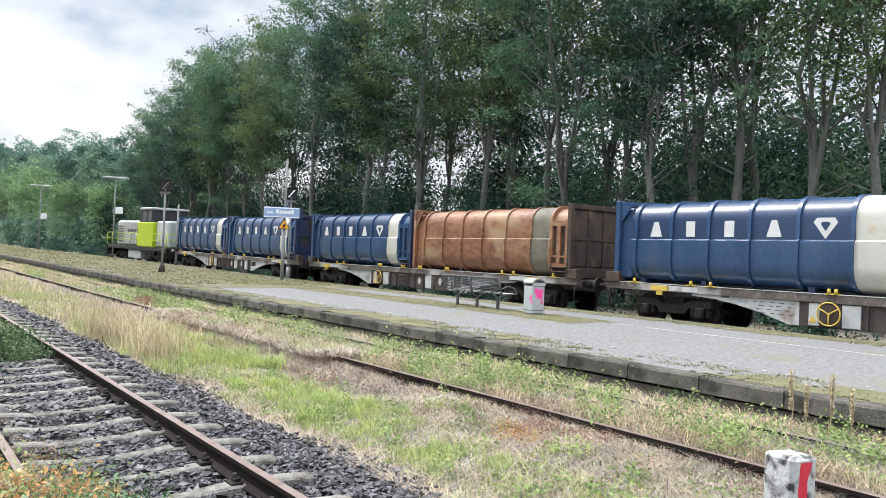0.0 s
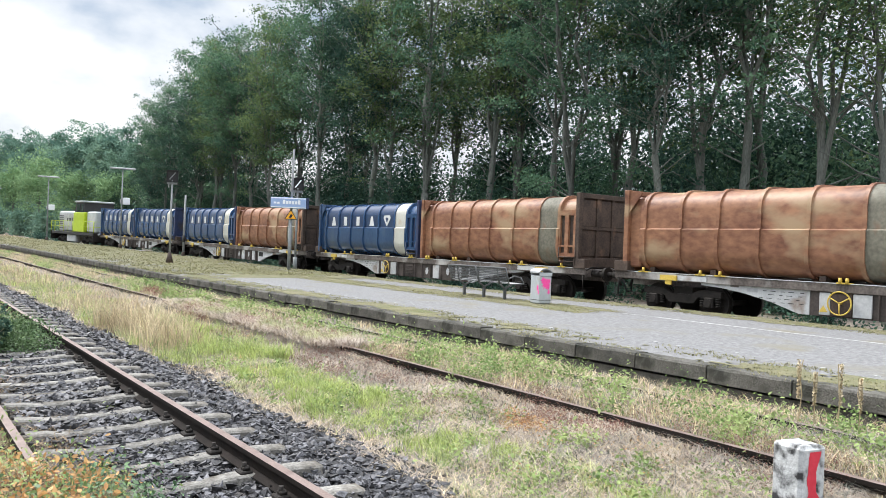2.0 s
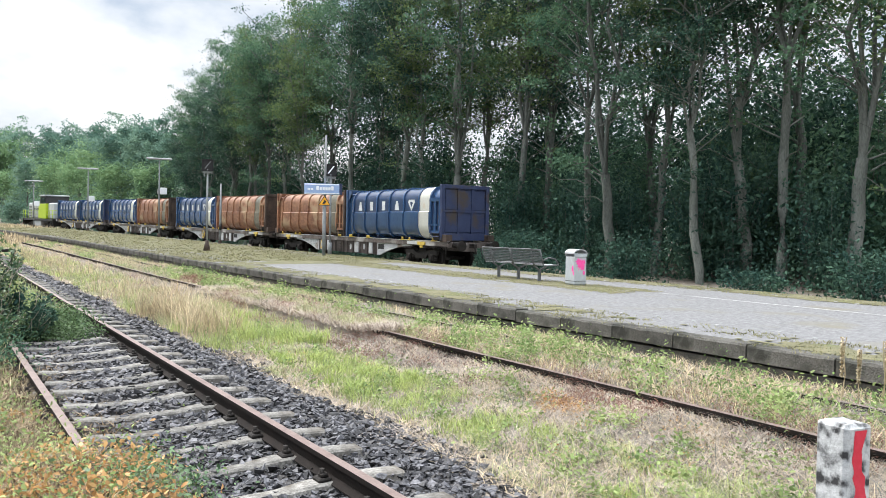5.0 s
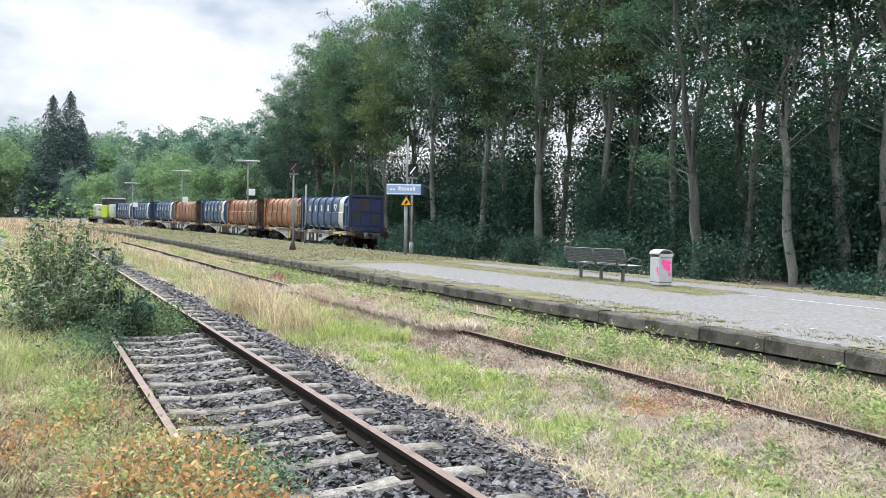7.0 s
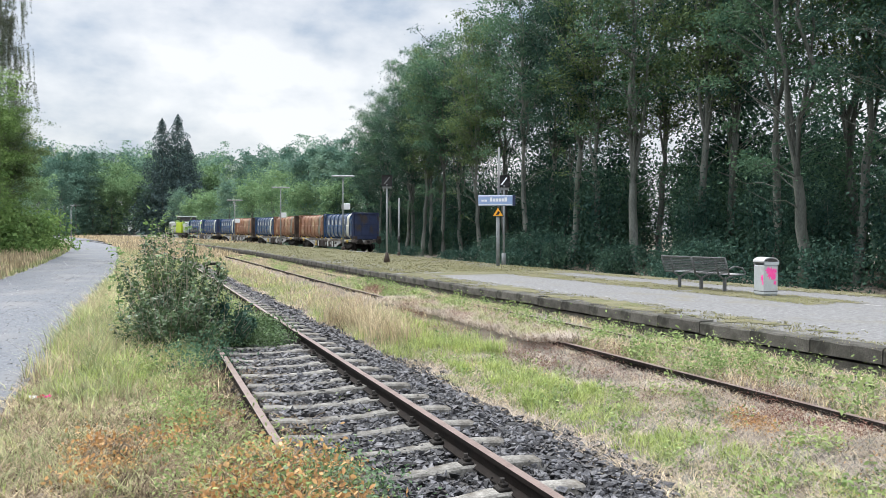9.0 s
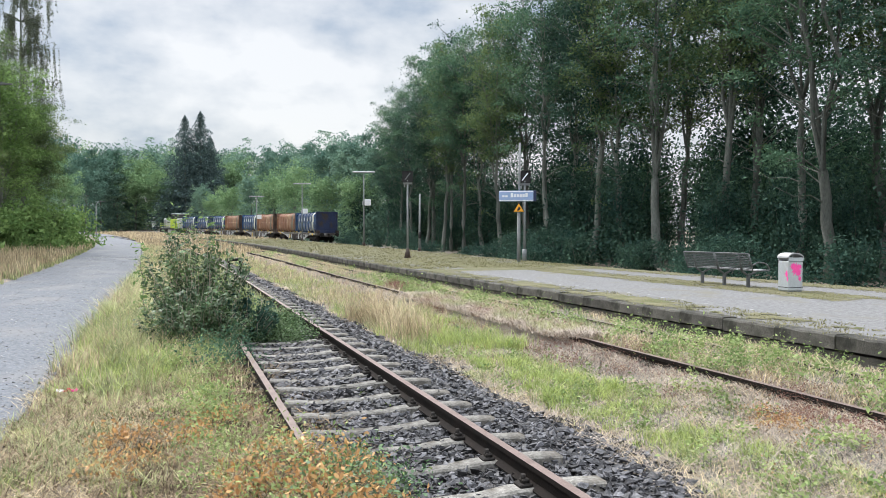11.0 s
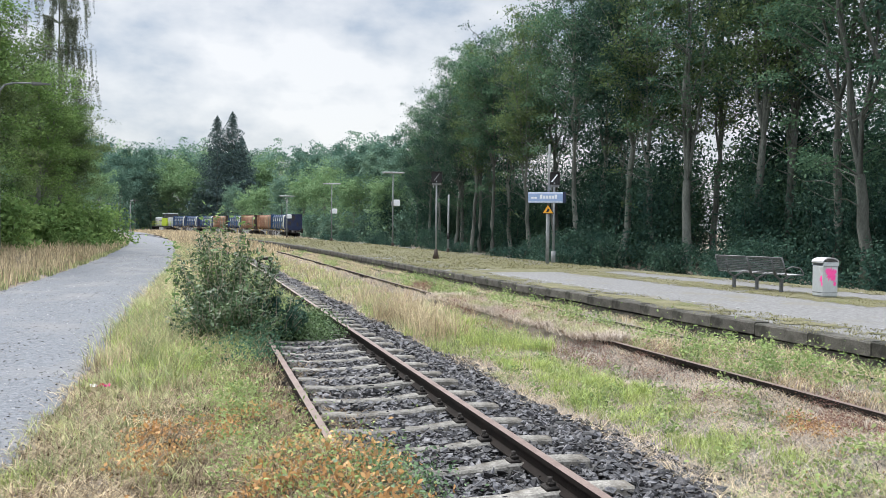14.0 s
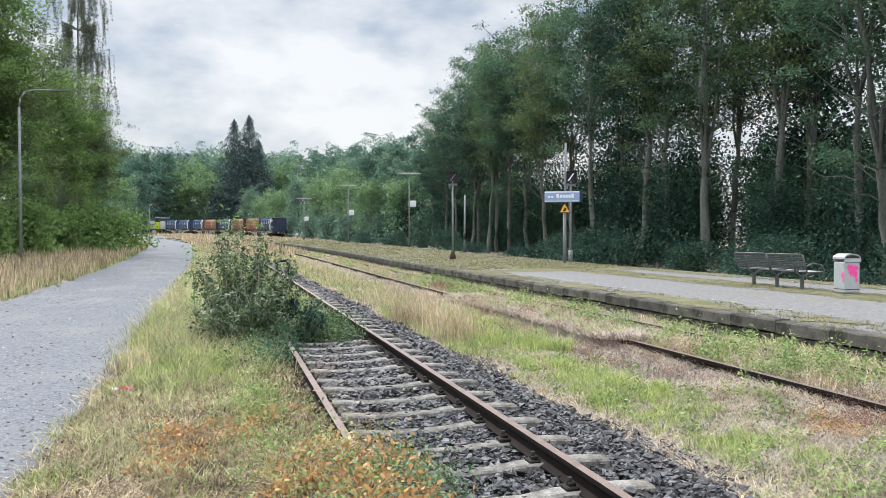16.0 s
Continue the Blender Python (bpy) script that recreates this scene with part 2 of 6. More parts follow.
M = dict(
    soil=mat("soil", (0.065, 0.055, 0.045), (0.29, 0.25, 0.21), 1.6, 0.95, bump=0.9, fine=34, dirt=(0.12, 0.12, 0.065), dirt_scale=0.45, dirt_cover=0.56, bump_dist=0.05),
    ballast_bed=mat("ballast_bed", (0.03, 0.028, 0.028), (0.1, 0.094, 0.094), 9, 0.9, bump=1, fine=35, bump_dist=0.05),
    stone=mat("ballast_stone", (0.02, 0.02, 0.022), (0.105, 0.105, 0.115), 14, 0.6, bump=0.4, fine=50, island=0.85),
    sleeper=mat("sleeper_concrete", (0.11, 0.105, 0.095), (0.265, 0.255, 0.235), 7, 0.9, bump=0.9, fine=45, dirt=(0.085, 0.075, 0.062), dirt_scale=4, dirt_cover=0.52, rand=0.18, lo=0.4, hi=0.6),
    # rust, darkened further: the shade on the rail's sides is in this colour
    rail=mat("rail_rust_shade", (0.006, 0.005, 0.0045), (0.017, 0.012, 0.01), 6, 0.85, 0.0, bump=0.3, fine=60, spec=0.2),
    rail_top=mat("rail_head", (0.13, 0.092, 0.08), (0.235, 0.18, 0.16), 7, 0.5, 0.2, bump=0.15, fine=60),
    iron=mat("dark_iron", (0.01, 0.009, 0.008), (0.03, 0.025, 0.022), 8, 0.7, 0.4, bump=0.3),
    path=mat("path_gravel", (0.078, 0.086, 0.1), (0.165, 0.178, 0.2), 22, 0.9, bump=0.6, fine=70, dirt=(0.158, 0.162, 0.17), dirt_scale=0.45, dirt_cover=0.5, bump_dist=0.02, lo=0.4, hi=0.6, stretch=(1, 0.8, 1)),
    paving=mat("platform_paving", (0.10, 0.10, 0.103), (0.205, 0.206, 0.208), 11, 0.85, bump=0.4, fine=40, dirt=(0.15, 0.14, 0.11), dirt_scale=0.8, dirt_cover=0.56, bump_dist=0.02, lo=0.38, hi=0.62),
    kerb=mat("kerb_concrete", (0.05, 0.048, 0.042), (0.125, 0.119, 0.105), 4, 0.9, bump=1.0, fine=45, dirt=(0.03, 0.03, 0.024), dirt_scale=2.2, dirt_cover=0.5, rand=0.22, bump_dist=0.03, lo=0.38, hi=0.62),
    blue=mat("blue_paint", (0.016, 0.046, 0.115), (0.034, 0.078, 0.165), 1.2, 0.26, bump=0.1, fine=14, dirt=(0.045, 0.08, 0.14), dirt_scale=0.9, dirt_cover=0.6, stretch=(1, 1, 0.35), spec=0.6),
    blue_deep=mat("deep_blue", (0.012, 0.03, 0.078), (0.02, 0.045, 0.105), 1.2, 0.32, bump=0.1, fine=14, dirt=(0.03, 0.055, 0.105), dirt_scale=0.9, dirt_cover=0.6, spec=0.6),
    blue_dark=mat("blue_paint_dark", (0.015, 0.025, 0.07), (0.03, 0.045, 0.10), 2, 0.55, bump=0.2, fine=20, dirt=(0.05, 0.04, 0.035), dirt_scale=1.5, dirt_cover=0.55),
    cream=mat("cream_paint", (0.42, 0.42, 0.38), (0.52, 0.52, 0.47), 1.5, 0.5, bump=0.1, fine=20, dirt=(0.42, 0.34, 0.24), dirt_scale=1.2, dirt_cover=0.62),
    # dirt here holds paler patches: worn paint and shine in one colour
    orange=mat("rusty_orange_paint", (0.125, 0.05, 0.03), (0.3, 0.15, 0.083), 0.8, 0.5, bump=0.12, fine=6, dirt=(0.31, 0.215, 0.13), dirt_scale=0.95, dirt_cover=0.54, stretch=(1.2, 0.7, 1.3), lo=0.36, hi=0.64),
    rust_brown=mat("weathered_brown_steel", (0.028, 0.02, 0.016), (0.08, 0.055, 0.042), 2.5, 0.75, bump=0.3, fine=18, dirt=(0.15, 0.092, 0.058), dirt_scale=1.8, dirt_cover=0.6),
    frame_brown=mat("wagon_brown", (0.035, 0.028, 0.025), (0.08, 0.064, 0.057), 2, 0.7, bump=0.2, fine=20, dirt=(0.15, 0.125, 0.11), dirt_scale=1.2, dirt_cover=0.6),
    frame_grey=mat("wagon_grey", (0.36, 0.37, 0.38), (0.52, 0.53, 0.53), 2, 0.65, bump=0.15, fine=20, dirt=(0.2, 0.15, 0.115), dirt_scale=1.6, dirt_cover=0.6),
    sole_bar=mat("sole_bar_paint", (0.05, 0.04, 0.036), (0.15, 0.128, 0.115), 2, 0.7, bump=0.2, fine=16, dirt=(0.36, 0.35, 0.335), dirt_scale=1.1, dirt_cover=0.53),
    band=mat("bare_steel_band", (0.085, 0.08, 0.06), (0.185, 0.175, 0.135), 1.6, 0.65, bump=0.2, fine=12, dirt=(0.16, 0.10, 0.065), dirt_scale=1.6, dirt_cover=0.58),
    yellow=mat("yellow_paint", (0.44, 0.31, 0.05), (0.6, 0.44, 0.09), 4, 0.5, bump=0.1),
    white=mat("white_paint", (0.5, 0.51, 0.51), (0.62, 0.63, 0.63), 3, 0.5, bump=0.05),
    loco_grey=mat("loco_grey", (0.36, 0.385, 0.39), (0.45, 0.475, 0.48), 2, 0.45, bump=0.05, dirt=(0.4, 0.4, 0.38), dirt_cover=0.62),
    lime=mat("lime_paint", (0.33, 0.44, 0.012), (0.4, 0.52, 0.022), 3, 0.45, bump=0.05),
    glass=mat("dark_glass", (0.01, 0.012, 0.014), (0.02, 0.022, 0.025), 3, 0.08, bump=0.0, spec=0.6),
    black=mat("black_paint", (0.012, 0.012, 0.013), (0.025, 0.025, 0.026), 3, 0.6, bump=0.1),
    galv=mat("galvanised_steel", (0.30, 0.31, 0.32), (0.42, 0.43, 0.44), 6, 0.55, 0.5, bump=0.1),
    post_grey=mat("weathered_post", (0.17, 0.185, 0.19), (0.28, 0.295, 0.3), 4, 0.75, 0.1, bump=0.2),
    bench=mat("bench_steel", (0.10, 0.105, 0.11), (0.17, 0.175, 0.18), 8, 0.55, 0.4, bump=0.1),
    # blue paled for the light reflected off the sign face
    sign_blue_reflect=mat("sign_blue_reflect", (0.26, 0.37, 0.6), (0.32, 0.43, 0.66), 2, 0.45, bump=0.05),
    sign_white=mat("sign_white", (0.72, 0.74, 0.78), (0.8, 0.82, 0.85), 4, 0.5, bump=0.0),
    pink=mat("pink_spray", (0.80, 0.06, 0.30), (0.9, 0.10, 0.38), 8, 0.5, bump=0.0),
    red=mat("red_spray", (0.50, 0.02, 0.04), (0.62, 0.04, 0.07), 8, 0.6, bump=0.0),
    bin_grey=mat("bin_metal", (0.36, 0.39, 0.41), (0.46, 0.49, 0.51), 5, 0.5, 0.1, bump=0.1, dirt=(0.36, 0.36, 0.34), dirt_scale=3, dirt_cover=0.58),
    bark=mat("bark", (0.075, 0.083, 0.074), (0.19, 0.204, 0.183), 3, 0.9, bump=0.8, fine=25, dirt=(0.08, 0.106, 0.065), dirt_scale=0.8, dirt_cover=0.52, rand=0.25, stretch=(1, 1, 0.25), bump_dist=0.04),
    leaf=mat("leaf_green", (0.045, 0.106, 0.07), (0.132, 0.225, 0.13), 0.4, 0.7, bump=0, spec=0.12, fine=1.4, island=0.14, trans=0.36, lo=0.4, hi=0.6),
    # the deep shade inside the woods is put into this dark leaf colour
    leaf_dark_shade=mat("leaf_dark_shade", (0.024, 0.062, 0.052), (0.07, 0.132, 0.089), 0.4, 0.7, bump=0, spec=0.12, fine=1.4, island=0.16, trans=0.28, lo=0.4, hi=0.6),
    leaf_olive=mat("leaf_olive", (0.066, 0.12, 0.055), (0.175, 0.235, 0.1), 0.4, 0.7, bump=0, spec=0.12, fine=1.4, island=0.14, trans=0.36, lo=0.4, hi=0.6),
    leaf_light=mat("leaf_light", (0.11, 0.2, 0.065), (0.225, 0.335, 0.115), 0.45, 0.65, bump=0, spec=0.12, fine=1.4, island=0.14, trans=0.36, lo=0.4, hi=0.6),
    # distant leaves: the haze of the distance is mixed into these three colours
    leaf_haze=mat("leaf_pale_haze", (0.125, 0.22, 0.175), (0.21, 0.315, 0.225), 0.2, 0.8, bump=0, spec=0.05, fine=0.7, island=0.12, trans=0.25, lo=0.4, hi=0.6),
    leaf_haze_light=mat("leaf_pale_haze_light", (0.155, 0.26, 0.14), (0.25, 0.37, 0.19), 0.2, 0.8, bump=0, spec=0.05, fine=0.7, island=0.12, trans=0.25, lo=0.4, hi=0.6),
    leaf_haze_dark=mat("leaf_pale_haze_dark", (0.085, 0.165, 0.135), (0.15, 0.245, 0.185), 0.2, 0.8, bump=0, spec=0.05, fine=0.7, island=0.12, trans=0.25, lo=0.4, hi=0.6),
    # dead stalks, coloured dark to stand for the shade between the blades
    thatch_shade=mat("dead_thatch_shade", (0.06, 0.047, 0.032), (0.27, 0.205, 0.135), 1.5, 0.9, bump=0, fine=6, island=0.5, spec=0.1),
    needle=mat("needle_dark", (0.05, 0.085, 0.088), (0.095, 0.14, 0.135), 0.5, 0.7, bump=0, spec=0.1, fine=3, island=0.2, trans=0.1),
    grass=mat("grass_green", (0.185, 0.225, 0.1), (0.49, 0.5, 0.26), 1.1, 0.7, bump=0, fine=5, island=0.4, trans=0.3, lo=0.4, hi=0.6),
    grass_dry=mat("grass_dry", (0.30, 0.235, 0.145), (0.62, 0.525, 0.355), 0.9, 0.8, bump=0, fine=5, island=0.5, trans=0.3),
    weed=mat("weed_green", (0.15, 0.225, 0.08), (0.35, 0.43, 0.175), 1.3, 0.65, bump=0, fine=5, island=0.3, trans=0.35, spec=0.2, lo=0.4, hi=0.6),
    weed_red=mat("weed_red", (0.15, 0.065, 0.052), (0.26, 0.13, 0.098), 2, 0.7, bump=0, fine=8, island=0.35, trans=0.2),
    weed_orange=mat("weed_orange", (0.36, 0.17, 0.065), (0.60, 0.39, 0.17), 2, 0.6, bump=0, fine=8, island=0.35, trans=0.3),
)


# ---- ground ----
def graded(lo, hi, inner_lo, inner_hi, fine, grow=1.25):
    v = [inner_lo + fine * i for i in range(int((inner_hi - inner_lo) / fine) + 1)]
    s, x = fine, v[-1]
    while x < hi:
        s *= grow
        x += s
        v.append(min(x, hi))
    s, x = fine, inner_lo
    while x > lo:
        s *= grow
        x -= s
        v.insert(0, max(x, lo))
    return v


def build_ground():
    xs, ys = graded(-1500, 1500, -9, 24, 0.33), graded(-300, 2500, -2, 40, 0.5, 1.06)
    vs = [(x, y, land(x, y)) for y in ys for x in xs]
    n = len(xs)
    fs = [(j * n + i, j * n + i + 1, (j + 1) * n + i + 1, (j + 1) * n + i) for j in range(len(ys) - 1) for i in range(n - 1)]
    ob = mesh("ground", vs, fs, M["soil"], label="dry soil with sparse grass and moss", kind="structure")
    for p in ob.data.polygons:
        p.use_smooth = True


def ribbon(name, ulist, y0, y1, dy, material, label, curve=bend, kind="structure", parent=None):
    """A sheet that follows the line: ulist holds (u, height)."""
    ys = [y0 + dy * i for i in range(int((y1 - y0) / dy) + 1)]
    vs = [(u - curve(y), y, h + rise(y)) for y in ys for u, h in ulist]
    n = len(ulist)
    fs = [(j * n + i, j * n + i + 1, (j + 1) * n + i + 1, (j + 1) * n + i) for j in range(len(ys) - 1) for i in range(n - 1)]
    return mesh(name, vs, fs, material, parent, label, kind)


RAIL = [(-0.036, 0), (0.036, 0), (0.036, -0.035), (0.010, -0.05), (0.010, -0.125), (0.07, -0.15), (0.07, -0.16), (-0.07, -0.16), (-0.07, -0.15), (-0.010, -0.125), (-0.010, -0.05), (-0.036, -0.035)]


def rail(u, y0, y1, parent):
    ys = [y0]
    while ys[-1] < y1:
        ys.append(min(y1, ys[-1] + (3.0 if ys[-1] > 28 else 8.0)))
    n = len(RAIL)
    vs = [(u + a - bend(y), y, h + rise(y)) for y in ys for a, h in RAIL]
    fs = [(j * n + i, j * n + (i + 1) % n, (j + 1) * n + (i + 1) % n, (j + 1) * n + i) for j in range(len(ys) - 1) for i in range(n)]
    fs += [tuple(range(n))[::-1], tuple(range((len(ys) - 1) * n, len(ys) * n))]
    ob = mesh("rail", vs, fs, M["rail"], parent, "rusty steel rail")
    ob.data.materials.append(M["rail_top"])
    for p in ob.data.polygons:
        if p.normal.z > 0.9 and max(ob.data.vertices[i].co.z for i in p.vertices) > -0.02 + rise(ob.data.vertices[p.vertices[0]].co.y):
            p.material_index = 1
    return ob


def build_tracks():
    near = thing("disused_track", "disused track of rusty rails on concrete sleepers", "railway track", kind="structure")
    mid = thing("overgrown_track", "second disused track sunk in weeds and dry grass", "railway track", kind="structure")
    far = thing("main_track", "used track beyond the platform", "railway track", kind="structure")
    rail(2.492, -12, 150, near)
    rail(0.987, -12, 150, near)
    rail(6.31, -12, 110, mid)
    rail(7.815, -12, 110, mid)
    rail(18.30, -60, 262, far)
    rail(19.80, -60, 262, far)
    ribbon("ballast", [(17.45, -0.44), (18.0, -0.17), (20.2, -0.17), (21.2, -0.44)], -60, 262, 4, M["ballast_bed"], "dark stone ballast under the used track")
    return near, mid, far


def build_path():
    ribbon("path", [(-5.75, -0.10), (-5.2, -0.075), (-3.6, -0.05), (-2.0, -0.075), (-1.42, -0.10)], -20, 260, 2, M["path"], "grey compacted gravel footpath", curve=pathbend)


def build_platform():
    pf = thing("platform", "low railway platform with paving and weathered kerb", "platform", kind="structure")
    ribbon("paving", [(8.98, 0.275), (11, 0.285), (14, 0.285), (17.35, 0.28), (17.36, -0.4)], -30, 134, 2, M["paving"], "grey worn platform paving", parent=pf)
    ribbon("wall", [(8.755, -0.5), (8.735, 0.05), (9.05, 0.05)], -30, 134, 2, M["kerb"], "concrete platform wall", parent=pf)
    return pf


build_ground()
tracks = build_tracks()
build_path()
platform = build_platform()


# ---- the train ----
SPEED, CENTRE = 9.72, 19.05
ARC = [0.0]
for i in range(1, 3200):
    ARC.append(ARC[-1] + (at(CENTRE, -100 + i * 0.125) - at(CENTRE, -100 + (i - 1) * 0.125)).length)


def on_line(s):
    """The pose of a vehicle s metres along the line (0 abreast of the start), facing the way it runs."""
    k = min(len(ARC) - 2, max(0, int(np.searchsorted(ARC, s + 100) - 1)))
    y = -100 + (k + (s + 100 - ARC[k]) / (ARC[k + 1] - ARC[k])) * 0.125
    p, q = at(CENTRE, y), at(CENTRE, y + 0.5)
    d = q - p
    return Matrix.Translation(p) @ Euler((math.atan2(d.z, math.hypot(d.x, d.y)), 0, math.atan2(-d.x, d.y))).to_matrix().to_4x4()


MOVERS, SPINNERS = [], []       # (thing, s at the start), (wheelset, its place in its thing)
CL, CB = 8.75, 1.237            # container length and underside
HALF = [(0.0, 0.03), (0.60, 0.03)]
HALF += [(0.62 + 0.60 * math.sin(a), 0.63 - 0.60 * math.cos(a)) for a in (radians(15 * i) for i in range(1, 7))]
HALF += [(1.22, 1.20), (1.165, 1.235), (1.165, 1.75)]
HALF += [(0.615 + 0.55 * math.cos(a), 1.75 + 0.53 * math.sin(a)) for a in (radians(15 * i) for i in range(1, 6))]
HALF += [(0.58, 2.285), (0.0, 2.30)]
RING = [(-x, z) for x, z in HALF] + [(x, z) for x, z in HALF[-2:0:-1]]


def hoop(bm, y0, y1, grow=0.0, close=True):
    rings = []
    for y in (y0, y1):
        rings.append([bm.verts.new((x * (1 + grow / 1.2), y, 1.15 + (z - 1.15) * (1 + grow / 1.15) + CB)) for x, z in RING])
    n = len(RING)
    fs = []
    for i in range(n):
        f = bm.faces.new((rings[0][i], rings[1][i], rings[1][(i + 1) % n], rings[0][(i + 1) % n]))
        f.smooth = True
        fs.append(f)
    if close:
        fs += [bm.faces.new(rings[0]), bm.faces.new(rings[1][::-1])]
    bmesh.ops.recalc_face_normals(bm, faces=fs)
    for e in {e for f in fs for e in f.edges}:
        e.smooth = len(e.link_faces) == 2 and e.calc_face_angle(3.0) < 0.5


def side_plate(bm, y, z, w, h, x=-1.168, shape="box"):
    """A plain painted mark on the west or east side."""
    s = -1 if x < 0 else 1
    outline = {"box": [(-w, -h), (w, -h), (w, h), (-w, h)], "wedge": [(-w, -h), (w, -h), (w * 0.35, h), (-w * 0.35, h)],
               "shield": [(0, -h), (w * 0.95, h * 0.55), (w * 0.7, h), (-w * 0.7, h), (-w * 0.95, h * 0.55)]}[shape]
    prism(bm, [(y + a, z + b) for a, b in outline], 0, x - 0.008, x + 0.008)


def build_container(blue):
    paint, dark = (M["blue"], M["blue_dark"]) if blue else (M["orange"], M["rust_brown"])
    label = "blue painted ribbed steel container with a cream band" if blue else "rusty orange ribbed steel container with a weathered brown band"
    c = thing("roll_container", label, "container", group="containers on the train")
    f = CL / 2
    bm = bmesh.new()
    hoop(bm, f - 6.88, f - 0.55)
    if blue:                       # the upper bays are a deeper blue than the lower ones
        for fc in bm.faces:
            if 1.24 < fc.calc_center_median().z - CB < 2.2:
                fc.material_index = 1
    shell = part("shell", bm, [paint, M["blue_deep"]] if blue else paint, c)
    bm = bmesh.new()
    hoop(bm, f - 7.75, f - 6.90, 0.012)
    part("band", bm, M["cream"] if blue else M["band"], c, "cream painted band" if blue else "bare weathered steel band")
    for d in (0.74, 1.95, 3.12, 4.30, 5.57, 6.86):
        bm = bmesh.new()
        hoop(bm, f - d - 0.05, f - d + 0.05, 0.05)
        part("rib", bm, paint, shell)
    # front: square end frame with a recessed plate
    bm = bmesh.new()
    box(bm, -1.25, f - 0.16, CB, -1.1, f, CB + 2.36, 0.01)
    box(bm, 1.1, f - 0.16, CB, 1.25, f, CB + 2.36, 0.01)
    box(bm, -1.1, f - 0.16, CB + 2.22, 1.1, f, CB + 2.36, 0.01)
    box(bm, -1.1, f - 0.16, CB, 1.1, f, CB + 0.14, 0.01)
    box(bm, -1.15, f - 0.12, CB + 0.12, 1.15, f - 0.06, CB + 2.24)
    part("front_frame", bm, paint, c)
    bm = bmesh.new()
    box(bm, -1.12, f - 0.56, CB + 0.1, 1.12, f - 0.12, CB + 2.15, 0.05)
    part("front_box", bm, paint, c)
    # rear: arch, upright recesses, square door frame
    bm = bmesh.new()
    hoop(bm, f - 8.55, f - 7.76, -0.05)
    part("rear_shell", bm, paint, c)
    bm = bmesh.new()
    hoop(bm, f - 7.86, f - 7.76, 0.05)
    part("rib", bm, paint, c)
    for sx in (-1, 1):
        for y0, y1 in ((-8.65, -8.5), (-8.28, -8.12), (-7.92, -7.78)):
            bm = bmesh.new()
            box(bm, sx * 1.24, f + y0, CB + 0.35, sx * 1.14, f + y1, CB + 1.78)
            part("rear_post", bm, paint, c)
        for z0, z1 in ((1.64, 1.80), (0.62, 0.68), (0.30, 0.42)):
            bm = bmesh.new()
            box(bm, sx * 1.245, f - 8.6, CB + z0, sx * 1.14, f - 7.8, CB + z1)
            part("rear_rail", bm, paint, c)
    # the recess plates take the darker of the two materials
    for sx in (-1, 1):
        bm = bmesh.new()
        for y0, y1 in ((-8.49, -8.29), (-8.11, -7.93)):
            box(bm, sx * 1.17, f + y0, CB + 0.44, sx * 1.12, f + y1, CB + 1.63)
        part("recess", bm, dark, c)
    bm = bmesh.new()
    box(bm, -1.25, -f, CB, -1.08, -f + 0.16, CB + 2.36, 0.01)
    box(bm, 1.08, -f, CB, 1.25, -f + 0.16, CB + 2.36, 0.01)
    box(bm, -1.08, -f, CB + 2.2, 1.08, -f + 0.16, CB + 2.36, 0.01)
    box(bm, -1.08, -f, CB, 1.08, -f + 0.16, CB + 0.3, 0.01)
    part("rear_frame", bm, dark, c)
    bm = bmesh.new()
    box(bm, -1.08, -f + 0.1, CB + 0.3, 1.08, -f + 0.14, CB + 2.2)
    for x in (-0.36, 0.36):
        box(bm, x - 0.05, -f + 0.02, CB + 0.3, x + 0.05, -f + 0.1, CB + 2.2)
    box(bm, -1.08, -f + 0.025, CB + 1.2, 1.08, -f + 0.1, CB + 1.3)
    door = part("door", bm, dark, c)
    for x0, x1 in ((-1.08, -0.36), (-0.36, 0.36), (0.36, 1.08)):
        for z0, z1 in ((0.3, 1.25), (1.25, 2.2)):
            bm = bmesh.new()
            box(bm, x0 + 0.05, -f + 0.06, CB + z0 + 0.05, x1 - 0.05, -f + 0.12, CB + z1 - 0.05, 0.012)
            part("door_panel", bm, dark, door)
    if blue:
        for sx in (-1, 1):
            for d, shape in ((1.42, "wedge"), (2.55, "box"), (3.72, "box"), (4.95, "wedge"), (6.22, "shield")):
                bm = bmesh.new()
                w = {"wedge": 0.2, "box": 0.14, "shield": 0.3}[shape]
                side_plate(bm, f - d if sx < 0 else -f + d + 1.2, CB + 1.72 - 0.21, w, 0.21 if shape != "shield" else 0.25, sx * 1.166, shape)
                part("white_mark", bm, M["white"], shell, "white painted mark")
                if shape == "shield":
                    bm = bmesh.new()
                    side_plate(bm, f - d if sx < 0 else -f + d + 1.2, CB + 1.72 - 0.17, 0.12, 0.11, sx * 1.17, shape)
                    part("blue_mark", bm, M["blue_deep"], shell, "dark blue heart of the white mark")
    # step and coupling gear under the rear posts
    for sx in (-1, 1):
        bm = bmesh.new()
        for z in (0.16, 0.3):
            tube(bm, (sx * 1.26, -f + 0.12, CB + z), (sx * 1.26, -f + 0.85, CB + z), 0.018, seg=6)
        for y in (-f + 0.12, -f + 0.85):
            tube(bm, (sx * 1.26, y, CB + 0.06), (sx * 1.26, y, CB + 0.62), 0.018, seg=6)
        part("rear_step", bm, dark, c)
        bm = bmesh.new()
        box(bm, sx * 1.02, -f + 0.25, CB + 0.02, sx * 1.2, -f + 0.7, CB + 0.3, 0.02)
        part("latch", bm, M["iron"], c)
        bm = bmesh.new()
